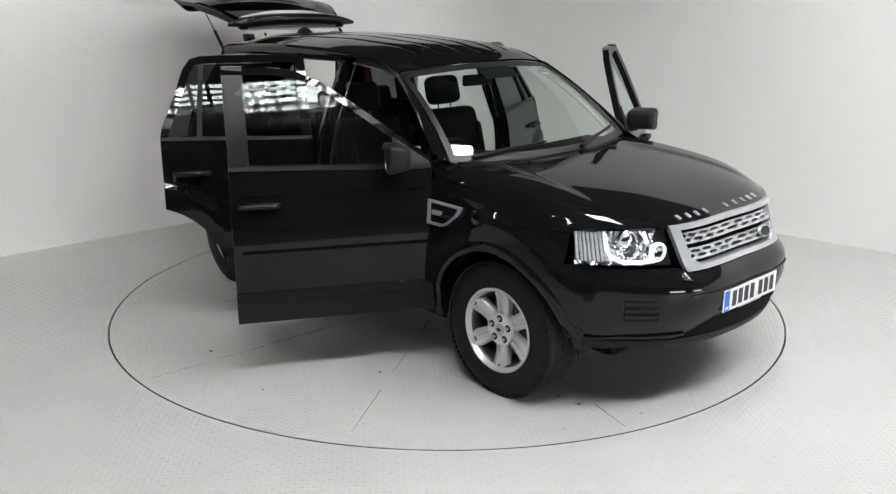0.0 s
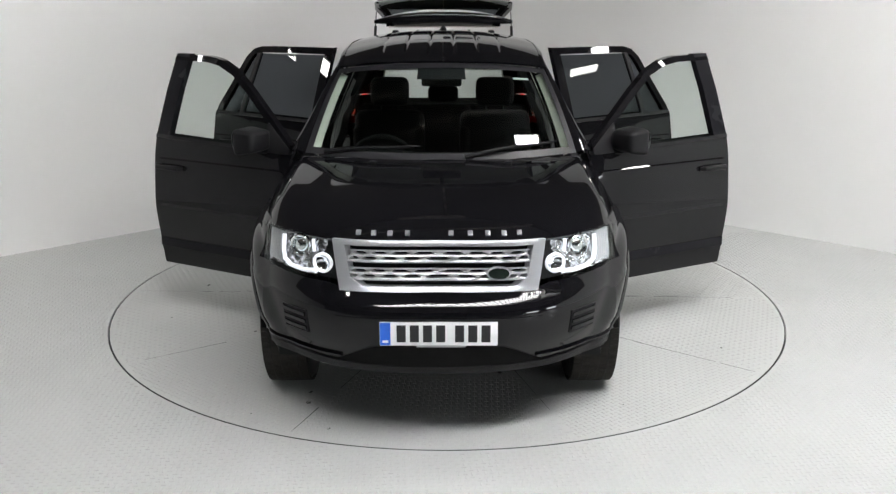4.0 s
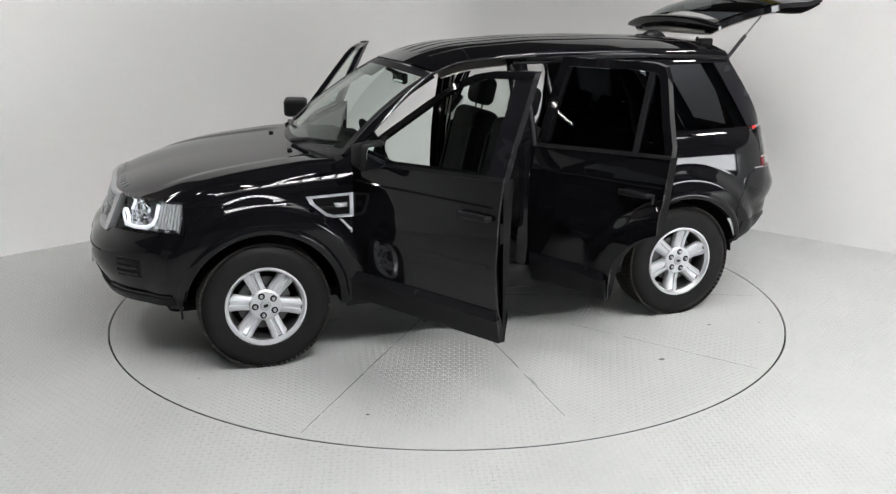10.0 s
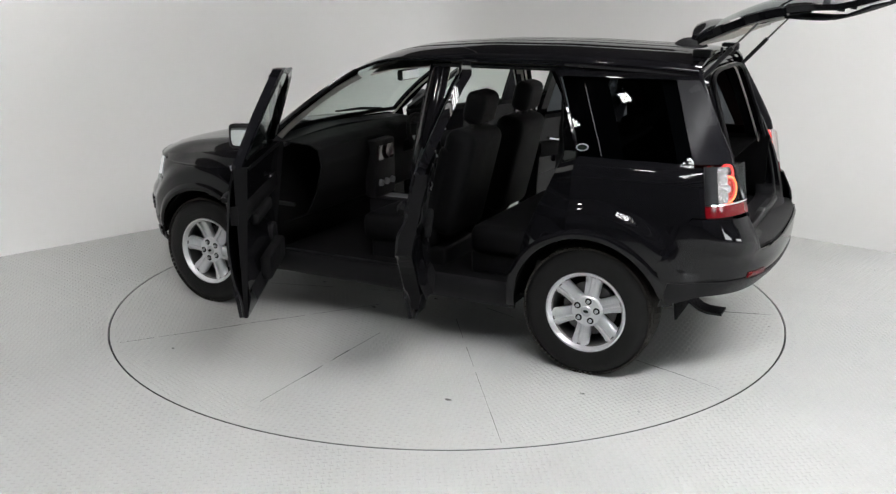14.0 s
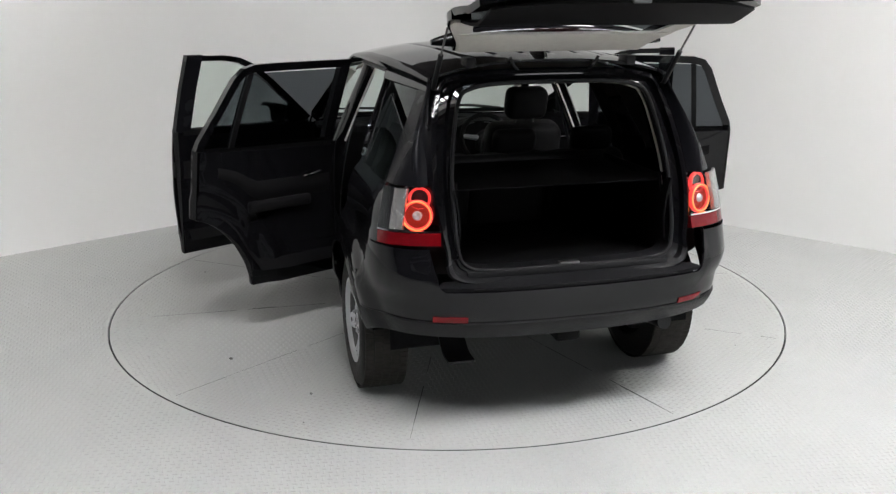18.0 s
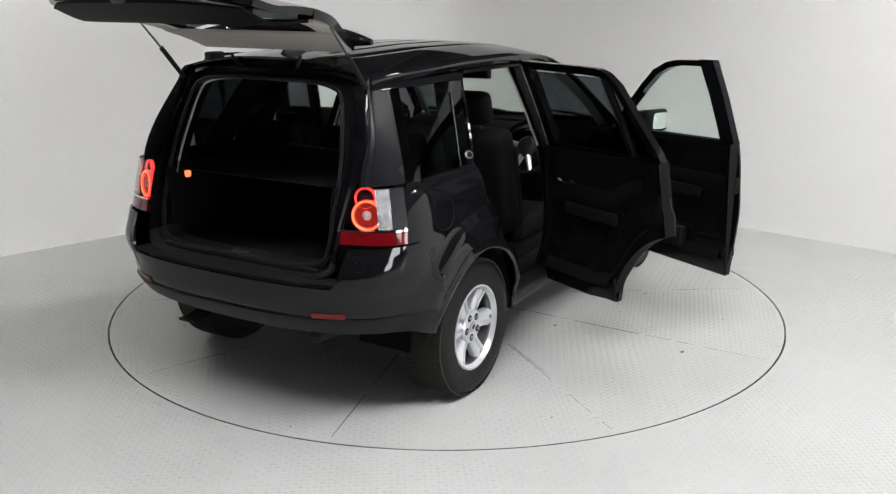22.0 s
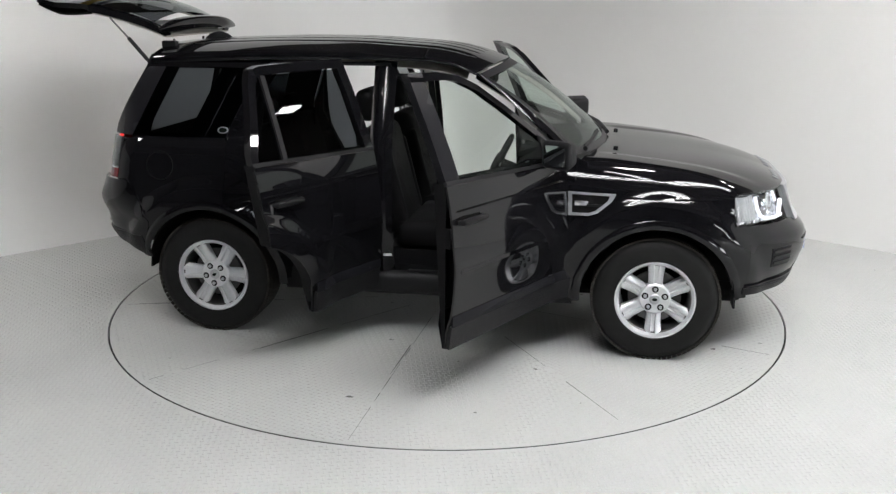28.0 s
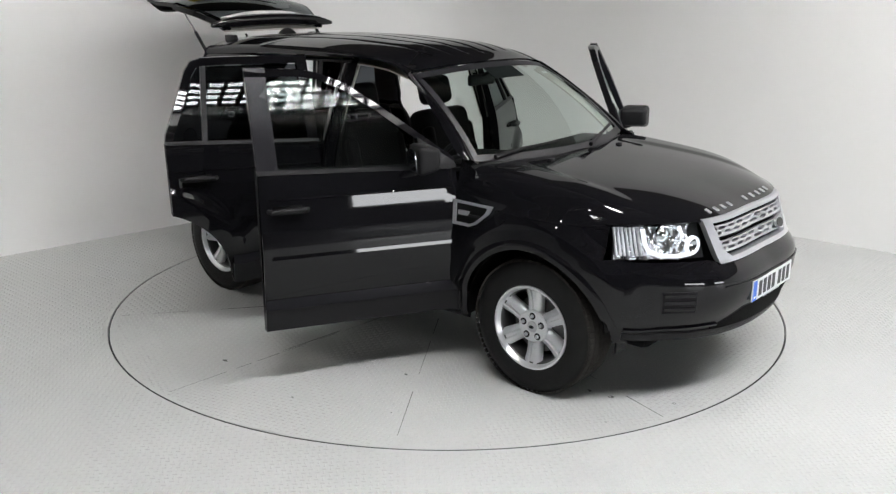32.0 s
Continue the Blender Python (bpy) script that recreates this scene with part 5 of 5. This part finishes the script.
def surround(s):
    def f(k, v):
        p = rounded(OUT, k).lerp(rounded(INN, k), min(v, 1.0))
        # raised outer flange, rain channel, then the inner flange under the seal
        p.x += curve(v, [(0, 0.0), (0.12, -0.014), (0.32, -0.012), (0.40, 0.016), (0.66, 0.018), (0.74, -0.002), (1.0, 0.0)])
        if v > 1:
            p.x += 0.10 * (v - 1)
        return (p.x, s * p.y, p.z)
    part("tailgate_surround", sheet(f, lin(0, 7.5, 46), [0, 0.06, 0.12, 0.22, 0.32, 0.36, 0.40, 0.53, 0.66, 0.70, 0.74, 0.87, 1.0, 1.1, 1.5, 2.0], 0.008), M_PAINT, car, "gloss black stepped tailgate surround")
    part("sill_surround", sheet(f, lin(7.5, len(OUT) - 1.0001, 24), [0, 0.12, 0.32, 0.40, 0.66, 0.74, 0.87, 1.0, 1.5, 2.0], 0.008), M_TRIM, car)
    pts = [rounded(INN, k) for k in lin(0, 5.6, 29)]
    part("opening_trim", tube([(p.x + 0.035, s * p.y * 0.99, p.z - 0.004) for p in pts], 0.006, 8), M_LINER, car, "pale trim round the boot opening")
    pts = [rounded(INN, k) for k in lin(0, len(INN) - 1.0001, 51)]
    part("opening_seal", tube([(p.x - 0.008, s * (p.y + 0.004), p.z + (0.004 if p.z > 1.2 else 0)) for p in pts], 0.010, 8), M_TRIM, car)
    # corner between pillar side and surround
    def g(z, v):
        xs_ = d_rear(z)
        a = Vector((xs_, side(xs_, min(z, 1.63)) - 0.004, z))
        b = Vector((curve(z, [(1.215, -1.965), (1.42, -1.86), (1.62, -1.75), (1.70, -1.73)]), curve(z, [(1.215, 0.64), (1.42, 0.625), (1.62, 0.578), (1.70, 0.56)]), z))
        p = a.lerp(b, v)
        p.x -= 0.030 * math.sin(math.pi * v)
        p.y += 0.012 * math.sin(math.pi * v)
        return (p.x, s * p.y, p.z)
    part("pillar_corner", sheet(g, lin(1.200, 1.66, 9), lin(0, 1, 9), 0.012), M_FRAME, car)
    def h(z, v):
        p = Vector(rear(s * (64 - 29 * v), z, -0.115))
        return p
    part("lamp_pocket", sheet(h, lin(0.80, 1.20, 8), lin(0, 1, 8), 0.004), M_DARK, car)


for s, _ in SIDES:
    quarter(s)
    surround(s)
    tail_lamp(s)

# rear bumper with step
def rear_fade(p, z, off=0.0):
    return rear(p, z, curve(abs(p), [(50, off), (66, min(off, 0.006)), (84, min(off, 0.004))]) + (0.005 if off > 0.025 else 0.0))


part("rear_bumper", wrap(rear_fade, lin(-84, 84, 85), lambda p: curve(abs(p), [(0, 0.56), (40, 0.565), (78, 0.54), (81, 0.63), (84, 0.76)]), lambda p: curve(abs(p), [(0, 0.755), (35, 0.755), (37, 0.80), (40, 0.938), (80, 0.940), (84, 0.90)]), 14, 0.022), M_PAINT, car, "gloss black rear bumper")
part("bumper_skirt", wrap(rear_fade, lin(-77.5, 77.5, 67), lambda p: curve(abs(p), [(0, 0.505), (50, 0.525), (64, 0.515), (77, 0.455)]), lambda p: 0.60, 7, 0.028, 0.014), M_TRIM, car, "satin black lower bumper skirt")
part("bumper_step", sheet(lambda u, v: (lambda p: (p[0] * (1 - u) + -2.09 * u, p[1] * (1 - 0.06 * u), 0.757 + 0.010 * u))(rear(v, 0.757, 0.004)), lin(0, 1, 5), lin(-38, 38, 25), 0.015), M_TRIM, car, "ribbed black loading step")
for k in range(4):
    xr = -2.125 - 0.024 * k
    part("step_rib", box(xr - 0.005, xr + 0.005, -0.50, 0.50, 0.765, 0.774 - 0.0015 * k, 0.002), M_TRIM, car)
for s, _ in SIDES:
    part("reflector", wrap(rear, lin(s * 26, s * 38.5, 8), lambda p: 0.607, lambda p: 0.634, 3, 0.028, 0.01), M_RED, car, "red rear reflector")
part("exhaust", tube([(-1.7, -0.47, 0.42), (-1.95, -0.48, 0.475), (-2.12, -0.49, 0.497)], [0.03, 0.034, 0.038], 16), M_TRIM, car, "sooty dark exhaust tip")
part("rear_guard", sheet(lambda u, v: (-1.70 - 0.29 * u, 0.43 + 0.13 * v, 0.46 - 0.125 * min(1, u * 1.6)), lin(0, 1, 8), lin(0, 1, 4), 0.012), M_TRIM, car, "black plastic guard below the rear bumper")
part("tow_bracket", box(-2.10, -1.95, -0.06, 0.06, 0.44, 0.52, 0.01), M_DARK, car)

# ---- car: tailgate, raised ----
HX, HZ = -1.73, 1.72


def gate_pt(u, v, d=0.0):
    """Closed tailgate: u from the hinge down, v across, d inwards."""
    k = min(1, u / 0.42)
    w = 0.475 + 0.125 * k * k * (3 - 2 * k) - 0.03 * max(0, u - 0.7)
    if u > 0.46:
        u = 0.46 + (u - 0.46) * (1 - 0.30 * abs(v) ** 4)
    return (-1.77 - 0.33 * u - 0.05 * math.sin(math.pi * min(u * 1.4, 1)) + d, v * w, 1.715 - 0.92 * u)


def gate_skin(u, v):
    """Outer face of the tailgate, crowned across."""
    return gate_pt(u, v, -0.065 * (1 - v * v) * math.sin(math.pi * min(1, 0.34 + 0.56 * u)))


gate = part("tailgate", sheet(gate_skin, lin(0.46, 1.0, 12), lin(-1, 1, 21), 0.03), M_PAINT, car, "gloss black tailgate, raised wide open")
part("rear_glass", sheet(gate_skin, lin(0.09, 0.46, 12), lin(-0.94, 0.94, 17)), M_PRIVACY, gate, "dark tinted rear window")
prof = [(-1.725, 1.700), (-1.733, 1.730), (-1.755, 1.748), (-1.79, 1.752), (-1.805, 1.744), (-1.815, 1.722), (-1.815, 1.705), (-1.805, 1.690), (-1.79, 1.675), (-1.755, 1.668)]
bm = bmesh.new()
rings_ = []
for v in [-1, -0.98, -0.93] + lin(-0.85, 0.85, 17) + [0.93, 0.98, 1]:
    k = 1 - 0.72 * max(0, (abs(v) - 0.50) / 0.50) ** 2
    rings_.append([bm.verts.new((-1.77 + (x + 1.77) * k - 0.035 * (1 - v * v), v * 0.575, 1.70 + (z - 1.70) * k)) for x, z in prof])
for a_, b_ in zip(rings_, rings_[1:]):
    for i_ in range(len(prof)):
        j_ = (i_ + 1) % len(prof)
        bm.faces.new((a_[i_], a_[j_], b_[j_], b_[i_]))
bm.faces.new(rings_[0])
bm.faces.new(list(reversed(rings_[-1])))
part("spoiler", bm, M_PAINT, gate, "gloss black roof spoiler")
part("brake_light", sheet(lambda u, v: gate_pt(u, v, -0.012), [0.075, 0.105], lin(-0.22, 0.22, 5), 0.01), M_SMOKE, gate)
for s, _ in SIDES:
    part("gate_side", sheet(lambda u, v: gate_pt(u, s * v, 0.003), lin(0.0, 0.47, 8), lin(0.86, 1.0, 3), 0.04), M_PAINT, gate)
    part("gate_side_trim", sheet(lambda u, v: gate_pt(u, s * v, 0.045), lin(0.02, 0.46, 8), lin(0.80, 0.97, 3), 0.01), M_LINER, gate, "pale inner trim")
part("gate_top_trim", sheet(lambda u, v: gate_pt(u, v, 0.050), lin(0.03, 0.24, 4), lin(-0.95, 0.95, 9), 0.012), M_LINER, gate, "pale inner trim")
part("gate_inner_trim", sheet(lambda u, v: gate_pt(u, v, 0.040 + 0.025 * math.sin(math.pi * (u - 0.44) / 0.54)), lin(0.44, 0.98, 9), lin(-0.93, 0.93, 11), 0.012), M_DASH, gate, "black plastic inner tailgate lining")
part("pull_recess", box(-2.04, -2.02, -0.09, 0.09, 1.00, 1.04, 0.008), M_DASH, gate)
part("gate_latch", box(-2.09, -2.04, -0.04, 0.04, 0.80, 0.86, 0.01), M_STEEL, gate)
part("rear_wiper", tube([(-2.08, 0.0, 1.33), (-2.07, 0.15, 1.35), (-2.05, 0.33, 1.40)], [0.016, 0.010, 0.006], 8), M_TRIM, gate)
part("gate_plate_bar", box(-2.20, -2.16, -0.30, 0.30, 1.16, 1.20, 0.008), M_SATIN, gate, "silver tailgate handle bar")
rp = box(-2.222, -2.214, -0.26, 0.26, 0.98, 1.09, 0.003)
pl = part("rear_number_plate", rp, mat("plate_yellow", (0.75, 0.55, 0.03), rough=0.4, var=0.04, scale=20), gate, "yellow rear number plate")
part("gate_rubber_stop", tube([(-2.0, 0.46, 1.05), (-1.97, 0.46, 1.05)], 0.018, 10), M_TRIM, gate)
part("gate_rubber_stop", tube([(-2.0, -0.46, 1.05), (-1.97, -0.46, 1.05)], 0.018, 10), M_TRIM, gate)
GATE_OPEN = 84.0
gate.matrix_basis = Matrix.Translation((HX + 0.015, 0, HZ + 0.055)) @ Matrix.Rotation(radians(GATE_OPEN), 4, "Y") @ Matrix.Translation((-HX, 0, -HZ))
for s, _ in SIDES:
    part("gas_strut", tube([(-1.795, s * 0.58, 1.61), (-1.933, s * 0.58, 1.767)], 0.012, 10), M_TRIM, car)
    part("strut_rod", tube([(-1.933, s * 0.58, 1.767), (-2.045, s * 0.58, 1.888)], 0.005, 8), M_STEEL, car, "bright strut rod")
    part("gate_hinge", box(-1.80, -1.70, s * 0.40 - 0.025, s * 0.40 + 0.025, 1.70, 1.745, 0.01), M_TRIM, car)
    pts = [(-1.77, s * 0.14, 1.665), (-1.80, s * 0.18, 1.69), (-1.81, s * 0.20, 1.71), (-1.815, s * 0.22, 1.745)]
    part("gate_cable_sleeve", tube(pts, 0.008, 8), M_TRIM, car)
bm = sheet(lambda u, v: (-1.50 - 0.20 * u, 0.028 * v * (0.3 + 0.9 * math.sin(math.pi * (0.1 + 0.85 * u))), smooth_curve(-1.5 - 0.2 * u, ROOF_TAB, 0.08) - 0.004 + 0.045 * math.sin(math.pi * u) ** 0.7 * (1 - v * v)), lin(0, 1, 12), lin(-1, 1, 7), 0.004)
part("roof_antenna", bm, M_TRIM, car, "low black roof antenna pod")

# ---- car: floor, sills, underside ----
part("underbody", box(-1.0, 1.85, -0.62, 0.62, 0.27, 0.36, 0.05), M_DARK, car)
part("floor_pan", box(-2.08, -0.95, -0.53, 0.53, 0.50, 0.74, 0.03), M_DARK, car)
part("cabin_floor", box(-0.95, 0.95, -0.80, 0.80, 0.36, 0.40, 0.01), M_CARPET, car, "black carpet floor")
part("boot_floor", box(-2.06, -0.95, -0.52, 0.52, 0.74, 0.80, 0.01), M_CARPET, car, "black boot carpet")
part("boot_sill", box(-2.095, -2.04, -0.50, 0.50, 0.775, 0.815, 0.012), M_TRIM, car, "black plastic boot sill")
part("boot_catch", box(-2.085, -2.05, -0.05, 0.05, 0.812, 0.83, 0.006), M_STEEL, car)
part("bulkhead", box(0.86, 0.92, -0.78, 0.78, 0.36, 1.10, 0.01), M_DARK, car)
part("engine_block", box(0.95, 1.95, -0.52, 0.52, 0.36, 0.90, 0.05), M_DARK, car)
for s, _ in SIDES:
    # painted sill in the duller black plastic, so its shade is in the material
    part("sill", sheet(lambda x, a: (x, s * (0.815 + 0.045 * math.cos(a)), 0.355 + 0.075 * math.sin(a)), lin(-0.88, 0.86, 8), lin(radians(-90), radians(90), 9), 0.03), M_TRIM, car)
    part("sill_tread", box(-0.12, 0.75, s * 0.79, s * 0.835, 0.425, 0.434, 0.003), M_TRIM, car)
    part("boot_side_trim", sheet(lambda u, v: (-2.01 + 0.89 * u, s * (0.545 - 0.03 * math.sin(math.pi * v)), 0.80 + 0.38 * v), lin(0, 1, 5), lin(0, 1, 5), 0.01), M_DASH, car, "black boot side trim")
    part("wheel_box", sheet(lambda u, v: (-1.33 + 0.46 * math.cos(math.pi * u), s * (0.50 + 0.30 * v), 0.36 + 0.46 * math.sin(math.pi * u)), lin(0, 1, 17), lin(0, 1, 3), 0.01), M_CARPET, car)
    part("front_jamb", sheet(lambda u, v: (0.815 + 0.04 * v, s * (0.84 - 0.10 * v), 0.40 + 0.68 * u), lin(0, 1, 6), lin(0, 1, 3), 0.01), M_PAINT, car)
    part("check_strap", box(0.66, 0.83, s * 0.80, s * 0.82, 0.72, 0.745, 0.004), M_STEEL, car)
    part("air_flap", box(1.768, 1.782, s * 0.70, s * 0.80, 0.30, 0.40, 0.004), M_TRIM, car)
    part("suspension_arm", tube([(-1.33, s * 0.70, 0.30), (-1.25, s * 0.30, 0.28)], 0.03, 8), M_DARK, car)

# ---- car: cabin ----
def pad(x0, x1, y0, y1, z0, z1, r, name, parent, label="", m=None, tilt=0.0, about=None):
    bm = box(x0, x1, y0, y1, z0, z1, r, seg=4)
    if tilt:
        bmesh.ops.rotate(bm, verts=bm.verts, cent=about, matrix=Matrix.Rotation(radians(tilt), 3, "Y"))
    return part(name, bm, m or M_SEAT, parent, label)


def front_seat(y, name):
    b = -0.07
    st = pad(b - 0.18, b + 0.36, y - 0.25, y + 0.25, 0.50, 0.68, 0.06, name, car, "black leather front seat")
    c = (b - 0.16, y, 0.62)
    pad(b - 0.29, b - 0.09, y - 0.245, y + 0.245, 0.60, 1.27, 0.07, "backrest", st, tilt=-14, about=c)
    pad(b - 0.17, b - 0.08, y - 0.25, y - 0.17, 0.66, 1.15, 0.035, "bolster", st, tilt=-14, about=c)
    pad(b - 0.17, b - 0.08, y + 0.17, y + 0.25, 0.66, 1.15, 0.035, "bolster", st, tilt=-14, about=c)
    pad(b - 0.25, b - 0.12, y - 0.135, y + 0.135, 1.30, 1.50, 0.05, "headrest", st, tilt=-14, about=c)
    for d in (-0.06, 0.06):
        part("headrest_post", tube([(b - 0.345, y + d, 1.24), (b - 0.365, y + d, 1.33)], 0.006, 8), M_STEEL, st)
    pad(b - 0.24, b + 0.30, y - 0.22, y + 0.22, 0.38, 0.51, 0.02, "seat_base", st, m=M_TRIM)


for y in (-0.37, 0.37):
    front_seat(y, "front_seat")
rs_ = pad(-1.02, -0.50, -0.66, 0.66, 0.52, 0.70, 0.06, "rear_seat", car, "black leather rear bench")
for y, w in ((-0.445, 0.225), (0.0, 0.224), (0.445, 0.225)):
    pad(-1.14, -1.00, y - w, y + w, 0.66, 1.22, 0.06, "backrest", rs_, tilt=-16, about=(-1.06, y, 0.66))
    pad(-1.14, -1.05, y - 0.12, y + 0.12, 1.24, 1.37, 0.04, "headrest", rs_, tilt=-16, about=(-1.06, y, 0.66))
pad(-1.02, -0.50, -0.62, 0.62, 0.40, 0.53, 0.02, "seat_base", rs_, m=M_TRIM)
part("load_cover", sheet(lambda u, v: (-1.94 + 0.71 * u, v * 0.53, 1.165 - 0.02 * math.sin(math.pi * u)), lin(0, 1, 8), lin(-1, 1, 7), 0.006), M_CARPET, car, "black roller load cover")
part("load_cover_roller", tube([(-1.24, -0.53, 1.165), (-1.24, 0.53, 1.165)], 0.035, 12), M_TRIM, car)
part("boot_lamp", box(-1.90, -1.865, 0.508, 0.53, 1.105, 1.14, 0.008), M_BULB, car, "small lit boot lamp")
part("boot_lamp_bezel", box(-1.91, -1.855, 0.53, 0.54, 1.095, 1.15, 0.004), M_TRIM, car)

# dashboard
def dash(u, v):
    """u from the screen's foot to the knees, v across."""
    prof = [(0.93, 1.105), (0.80, 1.125), (0.62, 1.118), (0.54, 1.085), (0.51, 0.98), (0.55, 0.80), (0.62, 0.66), (0.80, 0.58)]
    k = u * (len(prof) - 1)
    i = min(int(k), len(prof) - 2)
    t = k - i
    x, z = (prof[i][j] + (prof[i + 1][j] - prof[i][j]) * t for j in (0, 1))
    return (x - 0.10 * v * v * (1 - u) * 0.6, v * 0.745, z + (0.03 * math.exp(-((v + 0.5) / 0.18) ** 2) if 0.2 < u < 0.5 else 0))


part("dashboard", sheet(dash, lin(0, 1, 22), lin(-1, 1, 31), 0.01), M_DASH, car, "black moulded dashboard")
part("instrument_hood", sheet(lambda u, v: (0.60 - 0.10 * u, -0.37 + 0.17 * v, 1.10 + 0.045 * (1 - v * v) ** 0.5 - 0.01 * u), lin(0, 1, 4), lin(-0.99, 0.99, 11), 0.008), M_DASH, car)
for y in (-0.43, -0.31):
    part("gauge", lathe([(0.001, 0), (0.045, 0), (0.05, 0.008), (0.052, 0.0), (0.001, -0.01)], 24, "x", (0.545, y, 1.07), -1), M_SATIN, car)
part("centre_panel", box(0.47, 0.56, -0.14, 0.14, 0.66, 1.06, 0.02), M_TRIM, car, "black centre panel with a dark screen")
part("radio_screen", box(0.464, 0.469, -0.10, 0.10, 0.92, 1.02, 0.0), M_SMOKE, car)
for k in range(3):
    part("heater_knob", lathe([(0.001, 0.02), (0.022, 0.018), (0.025, 0.0), (0.001, -0.005)], 18, "x", (0.466, -0.075 + 0.075 * k, 0.76), -1), M_SATIN, car)
part("centre_console", box(-0.20, 0.55, -0.11, 0.11, 0.40, 0.66, 0.03), M_TRIM, car)
part("console_trim", box(0.10, 0.45, -0.05, 0.05, 0.66, 0.668, 0.003), M_SATIN, car, "silver console trim")
part("gear_lever", tube([(0.26, 0, 0.66), (0.24, 0, 0.74), (0.23, 0, 0.79)], [0.012, 0.012, 0.03], 10), M_TRIM, car)
part("handbrake", tube([(0.05, 0.05, 0.67), (0.18, 0.05, 0.72), (0.24, 0.05, 0.74)], [0.016, 0.014, 0.013], 8), M_TRIM, car)
# steering wheel on the right
sw = new("steering_wheel")
sw.parent = car
part("wheel_rim", tube([(0.185 * math.cos(a), 0.185 * math.sin(a), 0) for a in lin(0, math.tau * 39 / 40, 40)], 0.017, 10, closed=True), M_SEAT, sw, "black leather wheel rim")
part("wheel_boss", lathe([(0.001, 0.035), (0.055, 0.03), (0.075, 0.01), (0.075, -0.02), (0.001, -0.03)], 28, "z"), M_TRIM, sw)
for a in (10, 170, 250, 290):
    a = radians(a)
    part("wheel_spoke", tube([(0.06 * math.cos(a), 0.06 * math.sin(a), 0.0), (0.18 * math.cos(a), 0.18 * math.sin(a), 0.0)], [0.022, 0.014], 8), M_SATIN, sw, "silver spoke")
sw.matrix_basis = Matrix.Translation((0.36, -0.37, 1.02)) @ Matrix.Rotation(radians(-90), 4, "Z") @ Matrix.Rotation(radians(64), 4, "X")
part("steering_column", tube([(0.37, -0.37, 1.01), (0.56, -0.37, 0.94)], 0.045, 12), M_TRIM, car)
part("sill_label", box(-0.255, -0.205, -0.8745, -0.871, 0.533, 0.547), M_WHITE, car, "small white label on the centre pillar", smooth=False)
rv = part("rear_view_mirror", box(0.26, 0.295, -0.125, 0.125, 1.475, 1.545, 0.015, seg=3), M_TRIM, car, "black rear-view mirror")
part("mirror_face", box(0.257, 0.2595, -0.11, 0.11, 1.482, 1.538), M_MIRROR, rv, smooth=False)
part("mirror_stem", tube([(0.29, 0, 1.535), (0.37, 0, 1.575)], 0.012, 8), M_TRIM, rv)
for s, _ in SIDES:
    part("sun_visor", sheet(lambda u, v: (0.26 - 0.16 * u, s * (0.14 + 0.36 * v), 1.585 + 0.045 * u), lin(0, 1, 4), lin(0, 1, 6), 0.012), M_LINER, car, "pale sun visor")
    for y0, dy in ((0.12 if s > 0 else -0.70, 0.54),):
        pts = [screen(0.015, (y0 + 0.02) / 0.80, 0.018), screen(0.07, (y0 + 0.25) / 0.80, 0.022), screen(0.10, (y0 + dy) / 0.80, 0.012)]
        part("wiper_arm", tube(pts, [0.014, 0.010, 0.006], 8), M_TRIM, car)
        pts = [screen(0.055, (y0 + 0.08) / 0.80, 0.008), screen(0.085, (y0 + 0.30) / 0.80, 0.010), screen(0.115, (y0 + 0.58) / 0.80, 0.008)]
        part("wiper_blade", tube(pts, 0.006, 6), M_TRIM, car)


def motions():
    rows_plate, rows_car = [], []
    for t, deg in TURN:
        a = radians(deg)
        x = -(PIVOT[0] * math.cos(a) - PIVOT[1] * math.sin(a))
        y = -(PIVOT[0] * math.sin(a) + PIVOT[1] * math.cos(a))
        rows_plate.append((t, pose(0, 0, 0, 0, 0, deg)))
        rows_car.append((t, pose(x, y, 0, 0, 0, deg)))
    walk(table, rows_plate)
    walk(car, rows_car)


motions()
